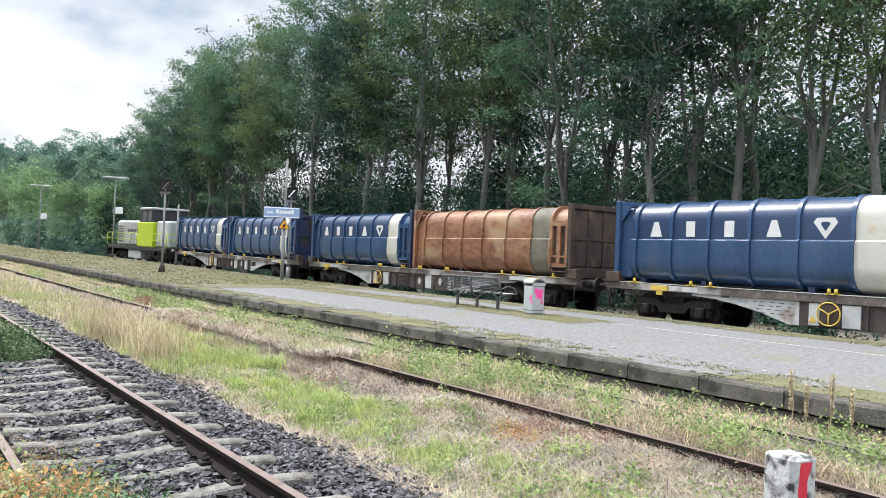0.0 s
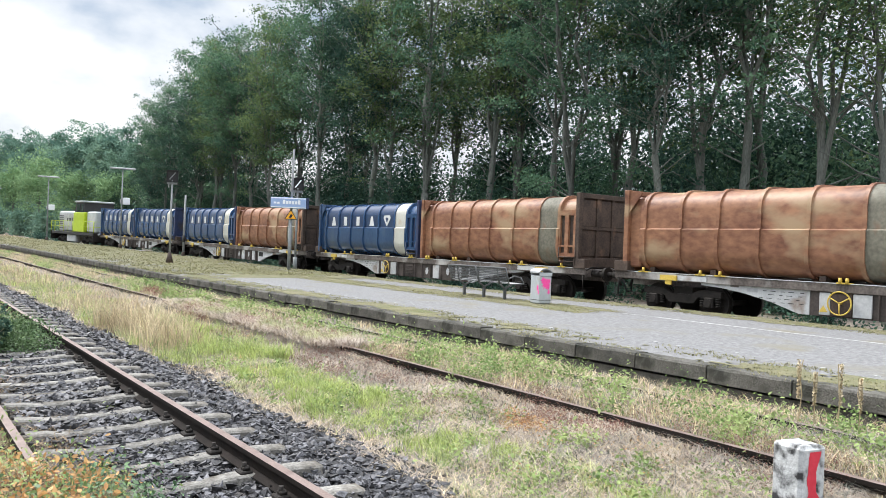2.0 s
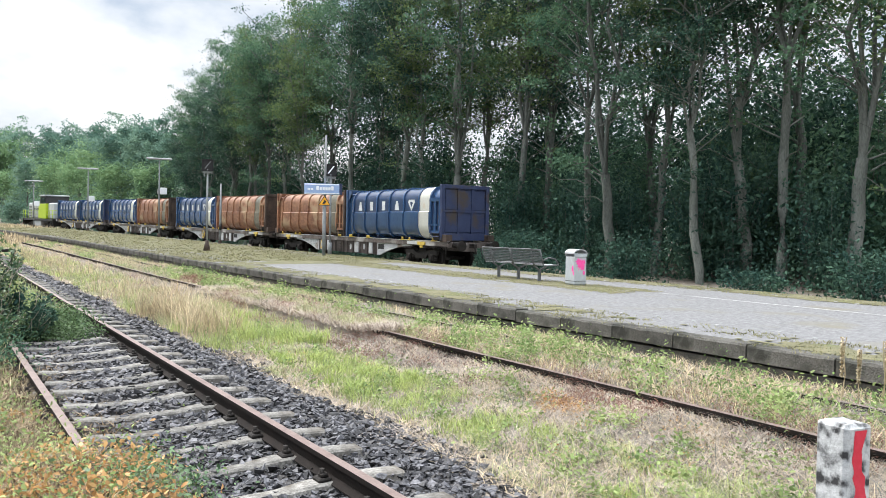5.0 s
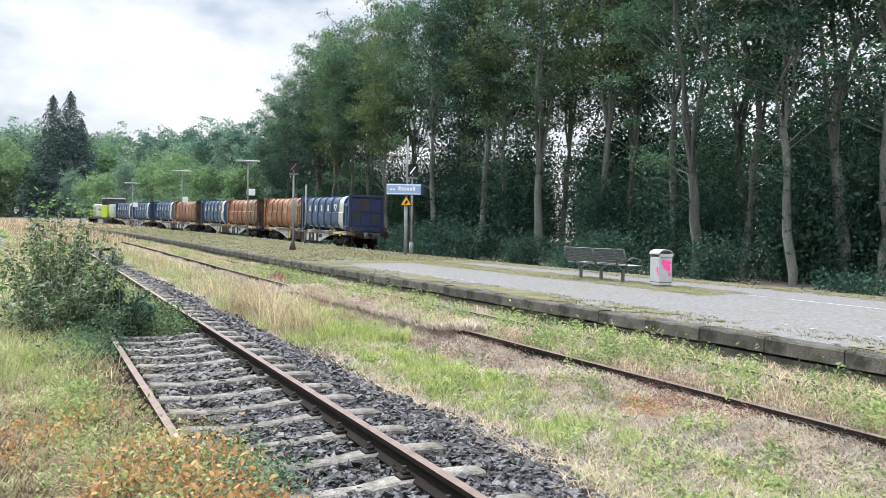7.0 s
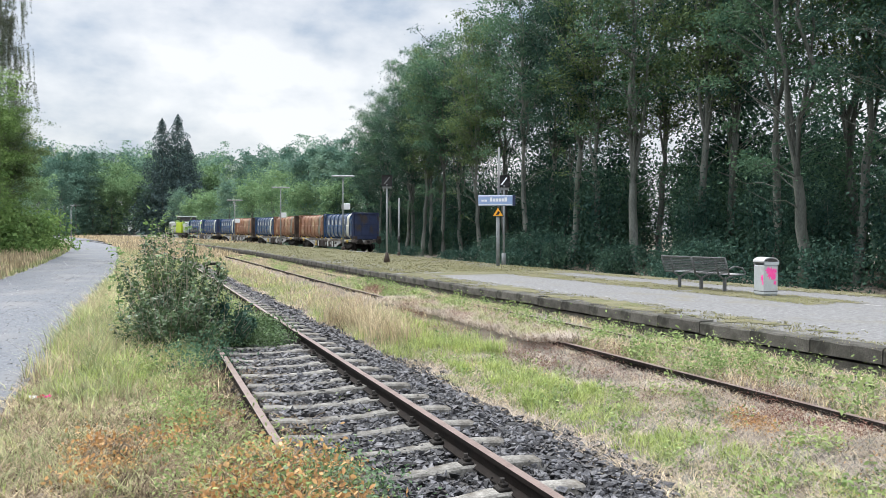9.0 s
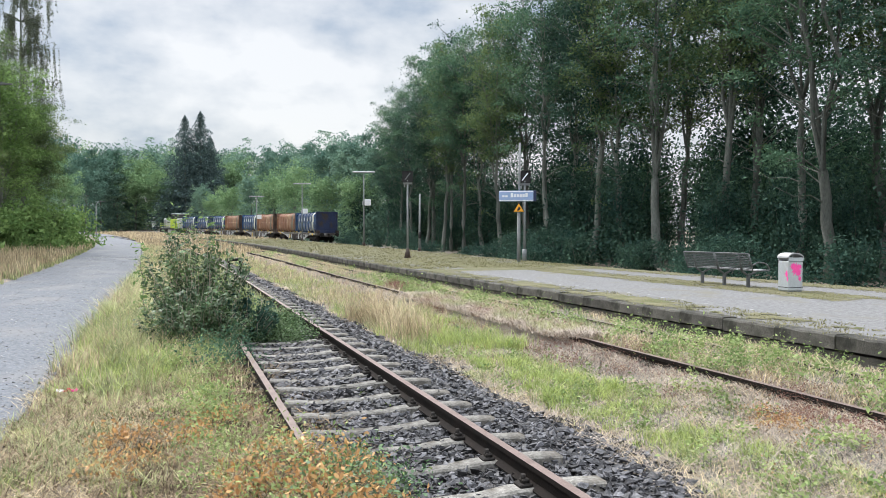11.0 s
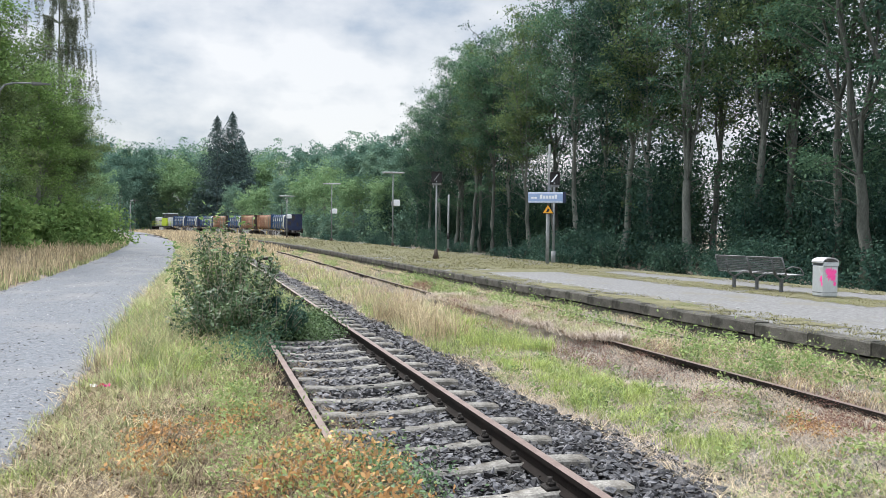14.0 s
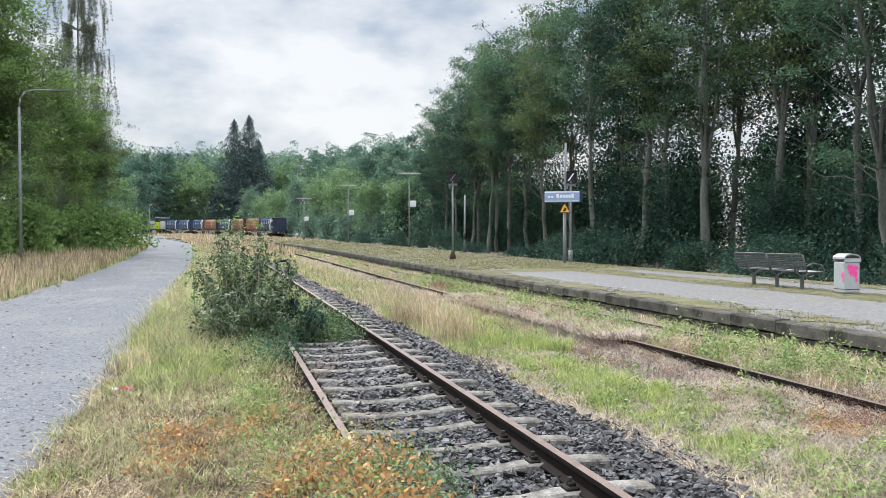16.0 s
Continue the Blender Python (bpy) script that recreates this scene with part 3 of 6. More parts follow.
        prism(bm, [(f - 0.16, CB + 2.34), (f - 0.16, CB + 1.7), (f - 0.62, CB + 2.26)], 0, sx * 1.19 - 0.02, sx * 1.19 + 0.02)
        part("corner_gusset", bm, paint, c)
    for y in (-f + 0.9, -f + 2.9, f - 2.9, f - 0.9):
        bm = bmesh.new()
        box(bm, -1.0, y - 0.08, CB - 0.06, 1.0, y + 0.08, CB + 0.12)
        part("skid", bm, dark, c)
    return c


def build_wheelset(parent, y, r=0.46):
    bm = bmesh.new()
    tube(bm, (-0.9, 0, 0), (0.9, 0, 0), 0.08, seg=8)
    w = part("wheelset", bm, M["iron"], parent, "steel wheelset")
    for s in (-1, 1):
        bm = bmesh.new()
        tube(bm, (s * 0.70, 0, 0), (s * 0.84, 0, 0), r, seg=24)
        tube(bm, (s * 0.68, 0, 0), (s * 0.71, 0, 0), r + 0.03, seg=24)
        tube(bm, (s * 0.84, 0, 0), (s * 0.86, 0, 0), 0.14, seg=10)
        for a in range(4):
            v = Vector((0, math.cos(a * 1.5708), math.sin(a * 1.5708))) * 0.27
            tube(bm, (s * 0.84, v.y, v.z), (s * 0.846, v.y, v.z), 0.05, seg=6)
        part("wheel", bm, M["iron"], w)
    w.location = (0, y, r)
    SPINNERS.append((w, (0, y, r), r))


def bogie(parent, yc, base=1.8):
    bm = bmesh.new()
    for s in (-1, 1):
        x0, x1 = s * 0.93, s * 1.06
        prism(bm, [(yc - 1.25, 0.62), (yc - 0.55, 0.60), (yc - 0.4, 0.42), (yc + 0.4, 0.42), (yc + 0.55, 0.60), (yc + 1.25, 0.62), (yc + 1.25, 0.78), (yc + 0.6, 0.80), (yc + 0.3, 0.66), (yc - 0.3, 0.66), (yc - 0.6, 0.80), (yc - 1.25, 0.78)], 0, min(x0, x1), max(x0, x1))
    box(bm, -0.95, yc - 0.3, 0.5, 0.95, yc + 0.3, 0.85)
    part("bogie_frame", bm, M["iron"], parent)
    for k in (-1, 1):
        for s in (-1, 1):
            bm = bmesh.new()
            y = yc + k * base / 2
            box(bm, s * 0.92, y - 0.14, 0.32, s * 1.12, y + 0.14, 0.62, 0.03)
            tube(bm, (s * 1.10, y, 0.46), (s * 1.16, y, 0.46), 0.11, seg=12)
            for e in (-0.24, 0.24):
                for i in range(4):
                    tube(bm, (s * 1.0, y + e, 0.36 + i * 0.065), (s * 1.0, y + e, 0.40 + i * 0.065), 0.075, seg=10)
            part("axle_box", bm, M["iron"], parent)
        build_wheelset(parent, yc + k * base / 2)


WL = 18.3


def buffers(parent, y, d):
    for s in (-1, 1):
        bm = bmesh.new()
        tube(bm, (s * 0.87, y, 1.05), (s * 0.87, y + d * 0.32, 1.05), 0.11, seg=12)
        tube(bm, (s * 0.87, y + d * 0.32, 1.05), (s * 0.87, y + d * 0.56, 1.05), 0.075, seg=12)
        tube(bm, (s * 0.87, y + d * 0.55, 1.05), (s * 0.87, y + d * 0.6, 1.05), 0.22, seg=14)
        part("buffer", bm, M["iron"], parent)
    bm = bmesh.new()
    box(bm, -0.08, min(y, y + d * 0.35), 0.95, 0.08, max(y, y + d * 0.35), 1.12)
    tube(bm, (0, y + d * 0.3, 1.0), (0, y + d * 0.42, 0.7), 0.04, seg=6)
    part("coupling", bm, M["iron"], parent)
    bm = bmesh.new()
    tube(bm, (0.5, y + d * 0.05, 0.95), (0.45, y + d * 0.3, 0.5), 0.03, seg=6)
    part("brake_hose", bm, M["black"], parent)


def build_wagon():
    w = thing("container_wagon", "flat container wagon with brown and grey frame", "wagon", group="wagons of the train")
    h = WL / 2
    bm = bmesh.new()
    for s in (-1, 1):
        a, b = (s * 1.20, s * 1.10)
        box(bm, min(a, b), -h, 1.0, max(a, b), h, 1.2, 0.008)
    for y in (-h + 0.1, -5.2, -2.6, 0, 2.6, 5.2, h - 0.1):
        box(bm, -1.15, y - 0.12, 0.95, 1.15, y + 0.12, 1.18)
    box(bm, -0.35, -h, 0.8, 0.35, h, 1.1)
    part("frame", bm, M["sole_bar"], w)
    for s in (-1, 1):
        bm = bmesh.new()
        box(bm, min(s * 1.05, s * 1.212), -h, 1.201, max(s * 1.05, s * 1.212), h, 1.216)
        part("top_flange", bm, M["frame_grey"], w, "pale grey top flange")
    for s in (-1, 1):
        x0, x1 = min(s * 1.14, s * 1.06), max(s * 1.14, s * 1.06)
        bm = bmesh.new()
        box(bm, x0, -3.2, 0.42, x1, 3.2, 1.0)
        part("centre_sill", bm, M["frame_brown"], w)
        for k in (-1, 1):
            bm = bmesh.new()
            prism(bm, [(k * 3.21, 0.42), (k * 3.47, 0.42), (k * 4.2, 0.65), (k * 4.92, 0.81), (k * 5.5, 0.895), (k * 6.2, 0.945), (k * 6.2, 0.998), (k * 3.21, 0.998)], 0, x0 - 0.004, x1 + 0.004)
            part("gusset", bm, M["frame_grey"], w, "grey painted tapered side plate")
            bm = bmesh.new()
            box(bm, s * 1.13, k * 6.6 - 0.6, 1.03, s * 1.215, k * 6.6 + 0.6, 1.17)
            part("side_panel", bm, M["frame_grey"], w, "worn grey panel")
        for y, ww, g in ((2.84, 0.125, 1), (2.45, 0.24, 2), (1.98, 0.21, 1), (0.72, 0.25, 0), (-1.15, 0.2, 1), (-2.6, 0.18, 1)):
            bm = bmesh.new()
            box(bm, s * 1.135, y - ww, 0.45, s * 1.175, y + ww, 0.98, 0.01)
            part("side_panel", bm, (M["frame_brown"], M["frame_grey"], M["rust_brown"])[g], w)
        for y in (-8.1, -6.2, -5.6, -2.4, -0.6, 0.6, 2.4, 5.6, 6.2, 8.1):
            bm = bmesh.new()
            box(bm, s * 1.06, y - 0.16, 1.2, s * 1.23, y + 0.16, 1.232)
            for e in (-0.08, 0.08) if abs(y) < 5 else (0,):
                tube(bm, (s * 1.21, y + e, 1.22), (s * 1.21, y + e, 1.34), 0.05, 0.035, seg=8)
            part("spigot", bm, M["yellow"], w, "yellow painted locking pin")
        for k in (-1, 1):
            bm = bmesh.new()
            box(bm, s * 1.2, k * 7.2 - 0.28, 1.02, s * 1.26, k * 7.2 + 0.28, 1.16)
            box(bm, s * 1.2, k * 7.2 - 0.1, 0.9, s * 1.25, k * 7.2 + 0.1, 1.02)
            part("lever", bm, M["yellow"], w, "yellow brake lever plate")
            bm = bmesh.new()
            box(bm, s * 1.0, k * (h - 0.12) - 0.05, 0.45, s * 1.2, k * (h - 0.12) + 0.05, 0.5)
            tube(bm, (s * 1.18, k * (h - 0.12), 0.48), (s * 1.18, k * (h - 0.12), 1.0), 0.02, seg=6)
            tube(bm, (s * 1.15, k * h, 1.15), (s * 1.15, k * (h + 0.2), 1.25), 0.02, seg=6)
            tube(bm, (s * 1.15, k * (h + 0.2), 1.25), (s * 0.7, k * (h + 0.2), 1.25), 0.02, seg=6)
            part("step", bm, M["iron"], w)
            bm = bmesh.new()
            box(bm, s * 1.26, k * h - k * 0.5 if k > 0 else -h, 1.2, s * 0.95, k * h if k > 0 else -h + 0.5, 1.5, 0.01)
            part("end_stop", bm, M["rust_brown"], w)
        for y in (1.62, 1.15, 0.3, -0.2, -0.8, -1.5, -2.25, -3.0):
            bm = bmesh.new()
            prism(bm, [(s * 1.14, y - 0.03), (s * 1.2, y - 0.012), (s * 1.2, y + 0.012), (s * 1.14, y + 0.03)], 2, 0.44, 0.998)
            part("stiffener", bm, M["frame_brown"], w)
        for y, z in ((-0.5, 0.72), (-1.9, 0.76)):
            bm = bmesh.new()
            prism(bm, [(y + 0.1 * math.cos(a) * g, z + 0.14 * math.sin(a) * g) for a, g in ((2 * math.pi * i / 22, 0.85 + 0.3 * ((i * 7 + int(10 * abs(y))) % 11) / 11) for i in range(22))], 0, s * 1.143 - 0.004, s * 1.143 + 0.004)
            part("worn_patch", bm, M["frame_grey"], w, "chipped pale grey patch")
        for z in (0.55, 0.7, 0.85):
            bm = bmesh.new()
            tube(bm, (s * 1.2, 0.5, z), (s * 1.2, 0.94, z), 0.014, seg=6)
            for y in (0.5, 0.94):
                tube(bm, (s * 1.13, y, z), (s * 1.2, y, z), 0.012, seg=6)
            part("rung", bm, M["iron"], w)
        # hand wheel of the brake
        bm = bmesh.new()
        for i in range(20):
            a, b = 2 * math.pi * i / 20, 2 * math.pi * (i + 1) / 20
            tube(bm, (s * 1.27, 2.45 + 0.27 * math.cos(a), 0.75 + 0.27 * math.sin(a)), (s * 1.27, 2.45 + 0.27 * math.cos(b), 0.75 + 0.27 * math.sin(b)), 0.018, seg=6, caps=False)
        for a in (0.5, 2.6, 4.7):
            tube(bm, (s * 1.27, 2.45, 0.75), (s * 1.27, 2.45 + 0.27 * math.cos(a), 0.75 + 0.27 * math.sin(a)), 0.016, seg=6)
        tube(bm, (s * 1.16, 2.45, 0.75), (s * 1.28, 2.45, 0.75), 0.03, seg=8)
        part("hand_wheel", bm, M["yellow"], w, "yellow brake hand wheel")
        # rows of lettering too small to read
        bm = bmesh.new()
        for r in range(4):
            for i in range(5 - r % 2):
                box(bm, s * 1.143, 3.35 + i * 0.24 + 0.05 * (r % 3), 0.91 - r * 0.09, s * 1.149, 3.35 + i * 0.24 + 0.05 * (r % 3) + 0.1 + 0.05 * (i % 2), 0.925 - r * 0.09)
        part("lettering", bm, M["black"], w, "small black lettering", kind="stuff")
        bm = bmesh.new()
        box(bm, s * 1.143, -3.85, 0.70, s * 1.15, -3.3, 0.94)
        part("data_plate", bm, M["black"], w, "black data plate")
        bm = bmesh.new()
        box(bm, s * 1.143, 4.55, 0.86, s * 1.15, 4.85, 0.96)
        part("data_plate", bm, M["galv"], w, "pale grey data plate")
        bm = bmesh.new()
        prism(bm, [(2.76, 0.52), (2.96, 0.52), (2.86, 0.68)], 0, s * 1.18 - 0.004, s * 1.18 + 0.004)
        part("warning_triangle", bm, M["yellow"], w, "yellow warning triangle")
    for k in (-1, 1):
        bogie(w, k * 6.9)
        buffers(w, k * h, k)
    return w


def build_loco():
    c = thing("locomotive", "light grey and lime green diesel locomotive", "locomotive")
    f = 7.35 - 0.6
    bm = bmesh.new()
    box(bm, -1.4, -f, 1.05, 1.4, f, 1.30, 0.02)
    part("frame", bm, M["black"], c, "dark underframe")
    bm = bmesh.new()
    box(bm, -1.25, -1.0, 0.35, 1.25, 1.9, 1.05, 0.06)
    part("fuel_tank", bm, M["frame_grey"], c, "grey fuel tank")
    for y in (f - 0.05, -f + 0.05):
        bm = bmesh.new()
        box(bm, -1.45, y - 0.07, 0.5, 1.45, y + 0.07, 1.3, 0.02)
        part("buffer_beam", bm, M["iron"], c)
    bm = bmesh.new()
    box(bm, -1.02, -0.6, 1.32, 1.02, f - 1.25, 3.35, 0.14)
    part("long_hood", bm, M["loco_grey"], c, "light grey engine hood")
    bm = bmesh.new()
    box(bm, -1.15, -f + 0.35, 1.32, 1.15, -3.85, 3.3, 0.12)
    part("short_hood", bm, M["loco_grey"], c, "light grey short hood")
    bm = bmesh.new()
    box(bm, -1.42, -3.85, 1.32, 1.42, -0.6, 3.2, 0.05)
    part("cab", bm, M["lime"], c, "lime green cab")
    bm = bmesh.new()
    prism(bm, [(-3.75, 3.2), (-0.8, 3.2), (-1.3, 4.15), (-3.5, 4.15)], 0, -1.36, 1.36)
    cab_top = part("cab_top", bm, M["black"], c, "dark glazed upper cab")
    for s in (-1, 1):               # white framed windscreens
        bm = bmesh.new()
        x0, x1 = (-1.3, -0.08) if s < 0 else (0.08, 1.3)
        prism(bm, [(-0.77, 3.2), (-0.72, 3.2), (-1.22, 4.12), (-1.27, 4.12)], 0, x0, x1)
        part("windscreen_frame", bm, M["loco_grey"], cab_top, "pale windscreen frame")
        bm = bmesh.new()
        prism(bm, [(-0.785, 3.32), (-0.77, 3.32), (-1.155, 4.04), (-1.17, 4.04)], 0, x0 + 0.1, x1 - 0.1)
        part("windscreen", bm, M["glass"], cab_top, "dark windscreen")
    bm = bmesh.new()
    box(bm, -1.45, -3.6, 4.15, 1.45, -1.05, 4.32, 0.05)
    part("roof", bm, M["loco_grey"], c)
    for s in (-1, 1):
        for y0, y1 in ((-3.5, -2.6), (-2.45, -1.5)):
            bm = bmesh.new()
            prism(bm, [(y0, 3.25), (y1, 3.25), (y1 - 0.1, 4.0), (y0 + 0.03, 4.0)], 0, s * 1.375 - 0.012, s * 1.375 + 0.012)
            part("window", bm, M["glass"], cab_top, "dark cab window")
        bm = bmesh.new()
        for y in (-6.1, -5.35, -4.6):
            box(bm, s * 1.15, y, 1.7, s * 1.17, y + 0.5, 2.9)
        part("grille", bm, M["frame_grey"], c)
        for i in range(5):
            bm = bmesh.new()
            box(bm, s * 1.02, 0.4 + i * 0.5, 2.35, s * 1.035, 0.72 + i * 0.5, 2.66)
            part("brand_mark", bm, M["black"], c, "dark grey painted mark")
        bm = bmesh.new()
        for i in range(6):
            box(bm, s * 1.02, -0.35 + i * 0.72, 1.5, s * 1.03, 0.77 + i * 0.72, 3.1)
        part("hood_seam", bm, M["frame_grey"], c)
        bm = bmesh.new()
        for i in range(7):
            box(bm, s * 1.02, f - 2.9, 1.6 + i * 0.2, s * 1.045, f - 1.5, 1.72 + i * 0.2)
        part("radiator_grille", bm, M["bench"], c, "dark slatted radiator grille")
        for i, (y0, y1) in enumerate(((f - 1.2, f - 0.05), (-0.4, f - 1.3), (-f + 0.1, -3.95))):
            bm = bmesh.new()
            for z in (1.85, 2.35):
                tube(bm, (s * 1.4, y0, z), (s * 1.4, y1, z), 0.024, seg=6)
            n = max(1, round((y1 - y0) / 1.3))
            for k in range(n + 1):
                y = y0 + (y1 - y0) * k / n
                tube(bm, (s * 1.4, y, 1.3), (s * 1.4, y, 2.36), 0.024, seg=6)
            part("handrail", bm, M["lime"], c, "lime green handrail")
        for y in (f - 0.7, -f + 0.7):
            bm = bmesh.new()
            for z in (0.4, 0.7, 1.0):
                box(bm, s * 1.15, y - 0.25, z, s * 1.45, y + 0.25, z + 0.04)
            part("ladder", bm, M["iron"], c)
    for y, k in ((f, 1), (-f, -1)):
        bm = bmesh.new()
        for z in (1.85, 2.35):
            tube(bm, (-1.4, y, z), (1.4, y, z), 0.024, seg=6)
        for x in (-1.4, -0.5, 0.5, 1.4):
            tube(bm, (x, y, 1.3), (x, y, 2.36), 0.024, seg=6)
        part("handrail", bm, M["lime"], c, "lime green handrail")
        for x in (-0.95, 0.95):
            bm = bmesh.new()
            tube(bm, (x, y, 1.2), (x, y + k * 0.06, 1.2), 0.11, seg=12)
            part("headlight", bm, M["white"], c, "round headlight")
        buffers(c, y, k)
    bogie(c, 3.9, 2.4)
    bogie(c, -3.9, 2.4)
    return c


def build_train():
    head = 54.95                     # front of the first wagon's stretch at the start
    MOVERS.append((build_loco(), head + 7.35))
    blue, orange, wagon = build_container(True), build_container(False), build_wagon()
    used = set()
    for k, kinds in enumerate(("bb", "bo", "bo", "ob")):
        top = head - 19.5 * k
        if k == 0:
            w = wagon
        else:
            w = copy_thing(wagon, Matrix())
            for ch in w.children:
                if ch.name.startswith("wheelset"):
                    SPINNERS.append((ch, tuple(ch.location), 0.46))
        MOVERS.append((w, top - 9.75))
        for j, kind in enumerate(kinds):
            c = blue if kind == "b" else orange
            if kind in used:
                c = copy_thing(c, Matrix())
            used.add(kind)
            MOVERS.append((c, top - (0.9 if j == 0 else 9.85) - CL / 2))


build_train()


def motions():
    for ob, s0 in MOVERS:
        rows = [(0.5 * i, on_line(s0 + SPEED * 0.5 * i)) for i in range(33)]
        ob.matrix_world = rows[0][1]
        walk(ob, rows)
    for ob, (x, y, z), r in SPINNERS:
        walk(ob, [(i / 15, Matrix.Translation((x, y, z)) @ Matrix.Rotation(-SPEED * i / 15 / r, 4, "X")) for i in range(241)])


# ---- trees ----
rng = np.random.default_rng(7)


def leaf_mesh(name, centres, sizes, material, parent, label="", droop=0.0, kind="", up=1.0, fine=False, wild=0.42):
    """Many small leaf blades; up: how far they turn their faces to the sky; fine: pointed ovals in place of diamonds."""
    n = len(centres)
    nor = rng.normal(size=(n, 3)) * wild
    nor[:, 2] += up
    nor /= np.linalg.norm(nor, axis=1)[:, None]
    a = rng.normal(size=(n, 3))
    a[:, 2] -= droop
    a -= nor * np.sum(a * nor, axis=1)[:, None]
    a /= np.linalg.norm(a, axis=1)[:, None]
    b = np.cross(nor, a)
    s = sizes[:, None]
    if fine:
        outline = ((-1, 0, 0), (-0.35, -0.46, 0.10), (0.3, -0.4, 0.08), (1, 0, -0.18), (0.3, 0.4, 0.08), (-0.35, 0.46, 0.10))
    else:
        outline = ((-1, 0, 0), (0, -0.5, 0.12), (1, 0, 0), (0, 0.5, 0.12))
    k = len(outline)
    v = np.stack([centres + s * (a * p + b * q + nor * r) for p, q, r in outline], 1).reshape(-1, 3)
    me = bpy.data.meshes.new(name)
    me.vertices.add(k * n)
    me.vertices.foreach_set("co", v.ravel())
    me.loops.add(k * n)
    me.loops.foreach_set("vertex_index", np.arange(k * n, dtype=np.int32))
    me.polygons.add(n)
    me.polygons.foreach_set("loop_start", np.arange(0, k * n, k, dtype=np.int32))
    me.materials.append(material)
    me.update(calc_edges=True)
    me.validate()
    ob = new(name, me)
    if parent:
        ob.parent = parent
    return tagged(ob, label, kind=kind)


def limb(bm, p, q, r0, r1, seg=7, bends=4, wob=0.25):
    """One tapering, wandering stem."""
    p, q = Vector(p), Vector(q)
    pts = [p.lerp(q, i / bends) + Vector(rng.normal(size=3)) * wob * (0 < i < bends) for i in range(bends + 1)]
    last = None
    for i, c in enumerate(pts):
        way = (pts[min(bends, i + 1)] - pts[max(0, i - 1)]).to_track_quat("Z", "Y")
        r = r0 + (r1 - r0) * i / bends
        ring = [bm.verts.new(c + way @ Vector((r * math.cos(2 * math.pi * k / seg), r * math.sin(2 * math.pi * k / seg), 0))) for k in range(seg)]
        if last:
            for k in range(seg):
                bm.faces.new((last[k], last[(k + 1) % seg], ring[(k + 1) % seg], ring[k])).smooth = True
        last = ring
    return pts


def build_tree(height, bare, radius, leaves, size, leaf, label, fork=0.4, trunk_r=0.2, name="tree", clumps=40, pads=0.46):
    """A trunk that parts into long rising limbs with side branches; the leaves sit round the branch ends."""
    t = thing(name, label, "tree", group="trees beside the line")
    bm = bmesh.new()
    lean = rng.normal(size=2) * 0.6
    f = Vector((lean[0] * 0.5, lean[1] * 0.5, height * fork))
    limb(bm, (0, 0, -0.8), f, trunk_r * 1.2, trunk_r * 0.85, 9, 5, 0.09)
    tips = []
    k = int(rng.integers(3, 6))
    for i in range(k):
        a = 2 * math.pi * (i + rng.random() * 0.7) / k
        w = radius * (0.15 if i == 0 else 0.35 + 0.3 * rng.random())
        q = Vector((f.x + math.cos(a) * w, f.y + math.sin(a) * w, height * (0.97 if i == 0 else 0.78 + 0.18 * rng.random())))
        pts = limb(bm, f, q, trunk_r * (0.62 if i == 0 else 0.45), 0.025, 6, 7, 0.2)
        tips += pts[3:]
        for n, p in enumerate(pts[1:]):
            for _ in range(2):
                b = a + rng.normal() * 1.3
                ln = radius * (0.35 + 0.55 * rng.random()) * (1.0 if n < 4 else 0.7)
                e = p + Vector((math.cos(b) * ln, math.sin(b) * ln, ln * (0.35 + 0.7 * rng.random())))
                br = limb(bm, p, e, 0.05, 0.012, 4, 3, 0.12) if name != "far_tree" else [p.lerp(e, g / 3) for g in range(4)]
                if p.z > height * bare * 0.8:
                    tips += br[1:]
                    tips.append(br[-1] + Vector(rng.normal(size=3)) * 0.5)
    for _ in range(4):
        z = height * fork * (0.5 + 0.5 * rng.random())
        b = rng.random() * 2 * math.pi
        p = Vector((f.x * z / f.z, f.y * z / f.z, z))
        tips += limb(bm, p, p + Vector((math.cos(b) * radius * 0.7, math.sin(b) * radius * 0.7, 0.8 + rng.random())), 0.04, 0.01, 5, 3, 0.15)[2:]
    part("trunk", bm, M["bark"], t)
    cs = [tuple(p) for p in tips]
    for _ in range(clumps):
        z = rng.random() ** 0.8
        w = math.sin(math.pi * min(1, 0.2 + 0.8 * z)) ** 0.6 * (0.75 + 0.45 * rng.random())
        b = rng.random() * 2 * math.pi
        rr = radius * w * math.sqrt(0.3 + 0.7 * rng.random())
        cs.append((f.x + rr * math.cos(b), f.y + rr * math.sin(b), height * bare + (height * (1 - bare)) * z))
    # the leaves gather in flat pads with gaps between them
    cs = np.array(cs)
    cs = cs[rng.permutation(len(cs))[:max(60, int(len(cs) * pads))]]
    wide = 0.55 + 0.9 * rng.random(len(cs))
    pick = rng.choice(len(cs), leaves, p=wide ** 2 / np.sum(wide ** 2))
    s = 1.0 if name == "tree" else radius / 4.5
    off = rng.normal(size=(leaves, 3)) * np.array([0.48, 0.48, 0.2]) * s * wide[pick][:, None]
    off[:, 2] -= 0.22 * (off[:, 0] ** 2 + off[:, 1] ** 2) / (s * wide[pick])
    pts = cs[pick] + off
    leaf_mesh("crown", pts, size * (0.6 + 0.8 * rng.random(leaves)), leaf, t, droop=0.3, up=0.55, wild=0.5)
    return t


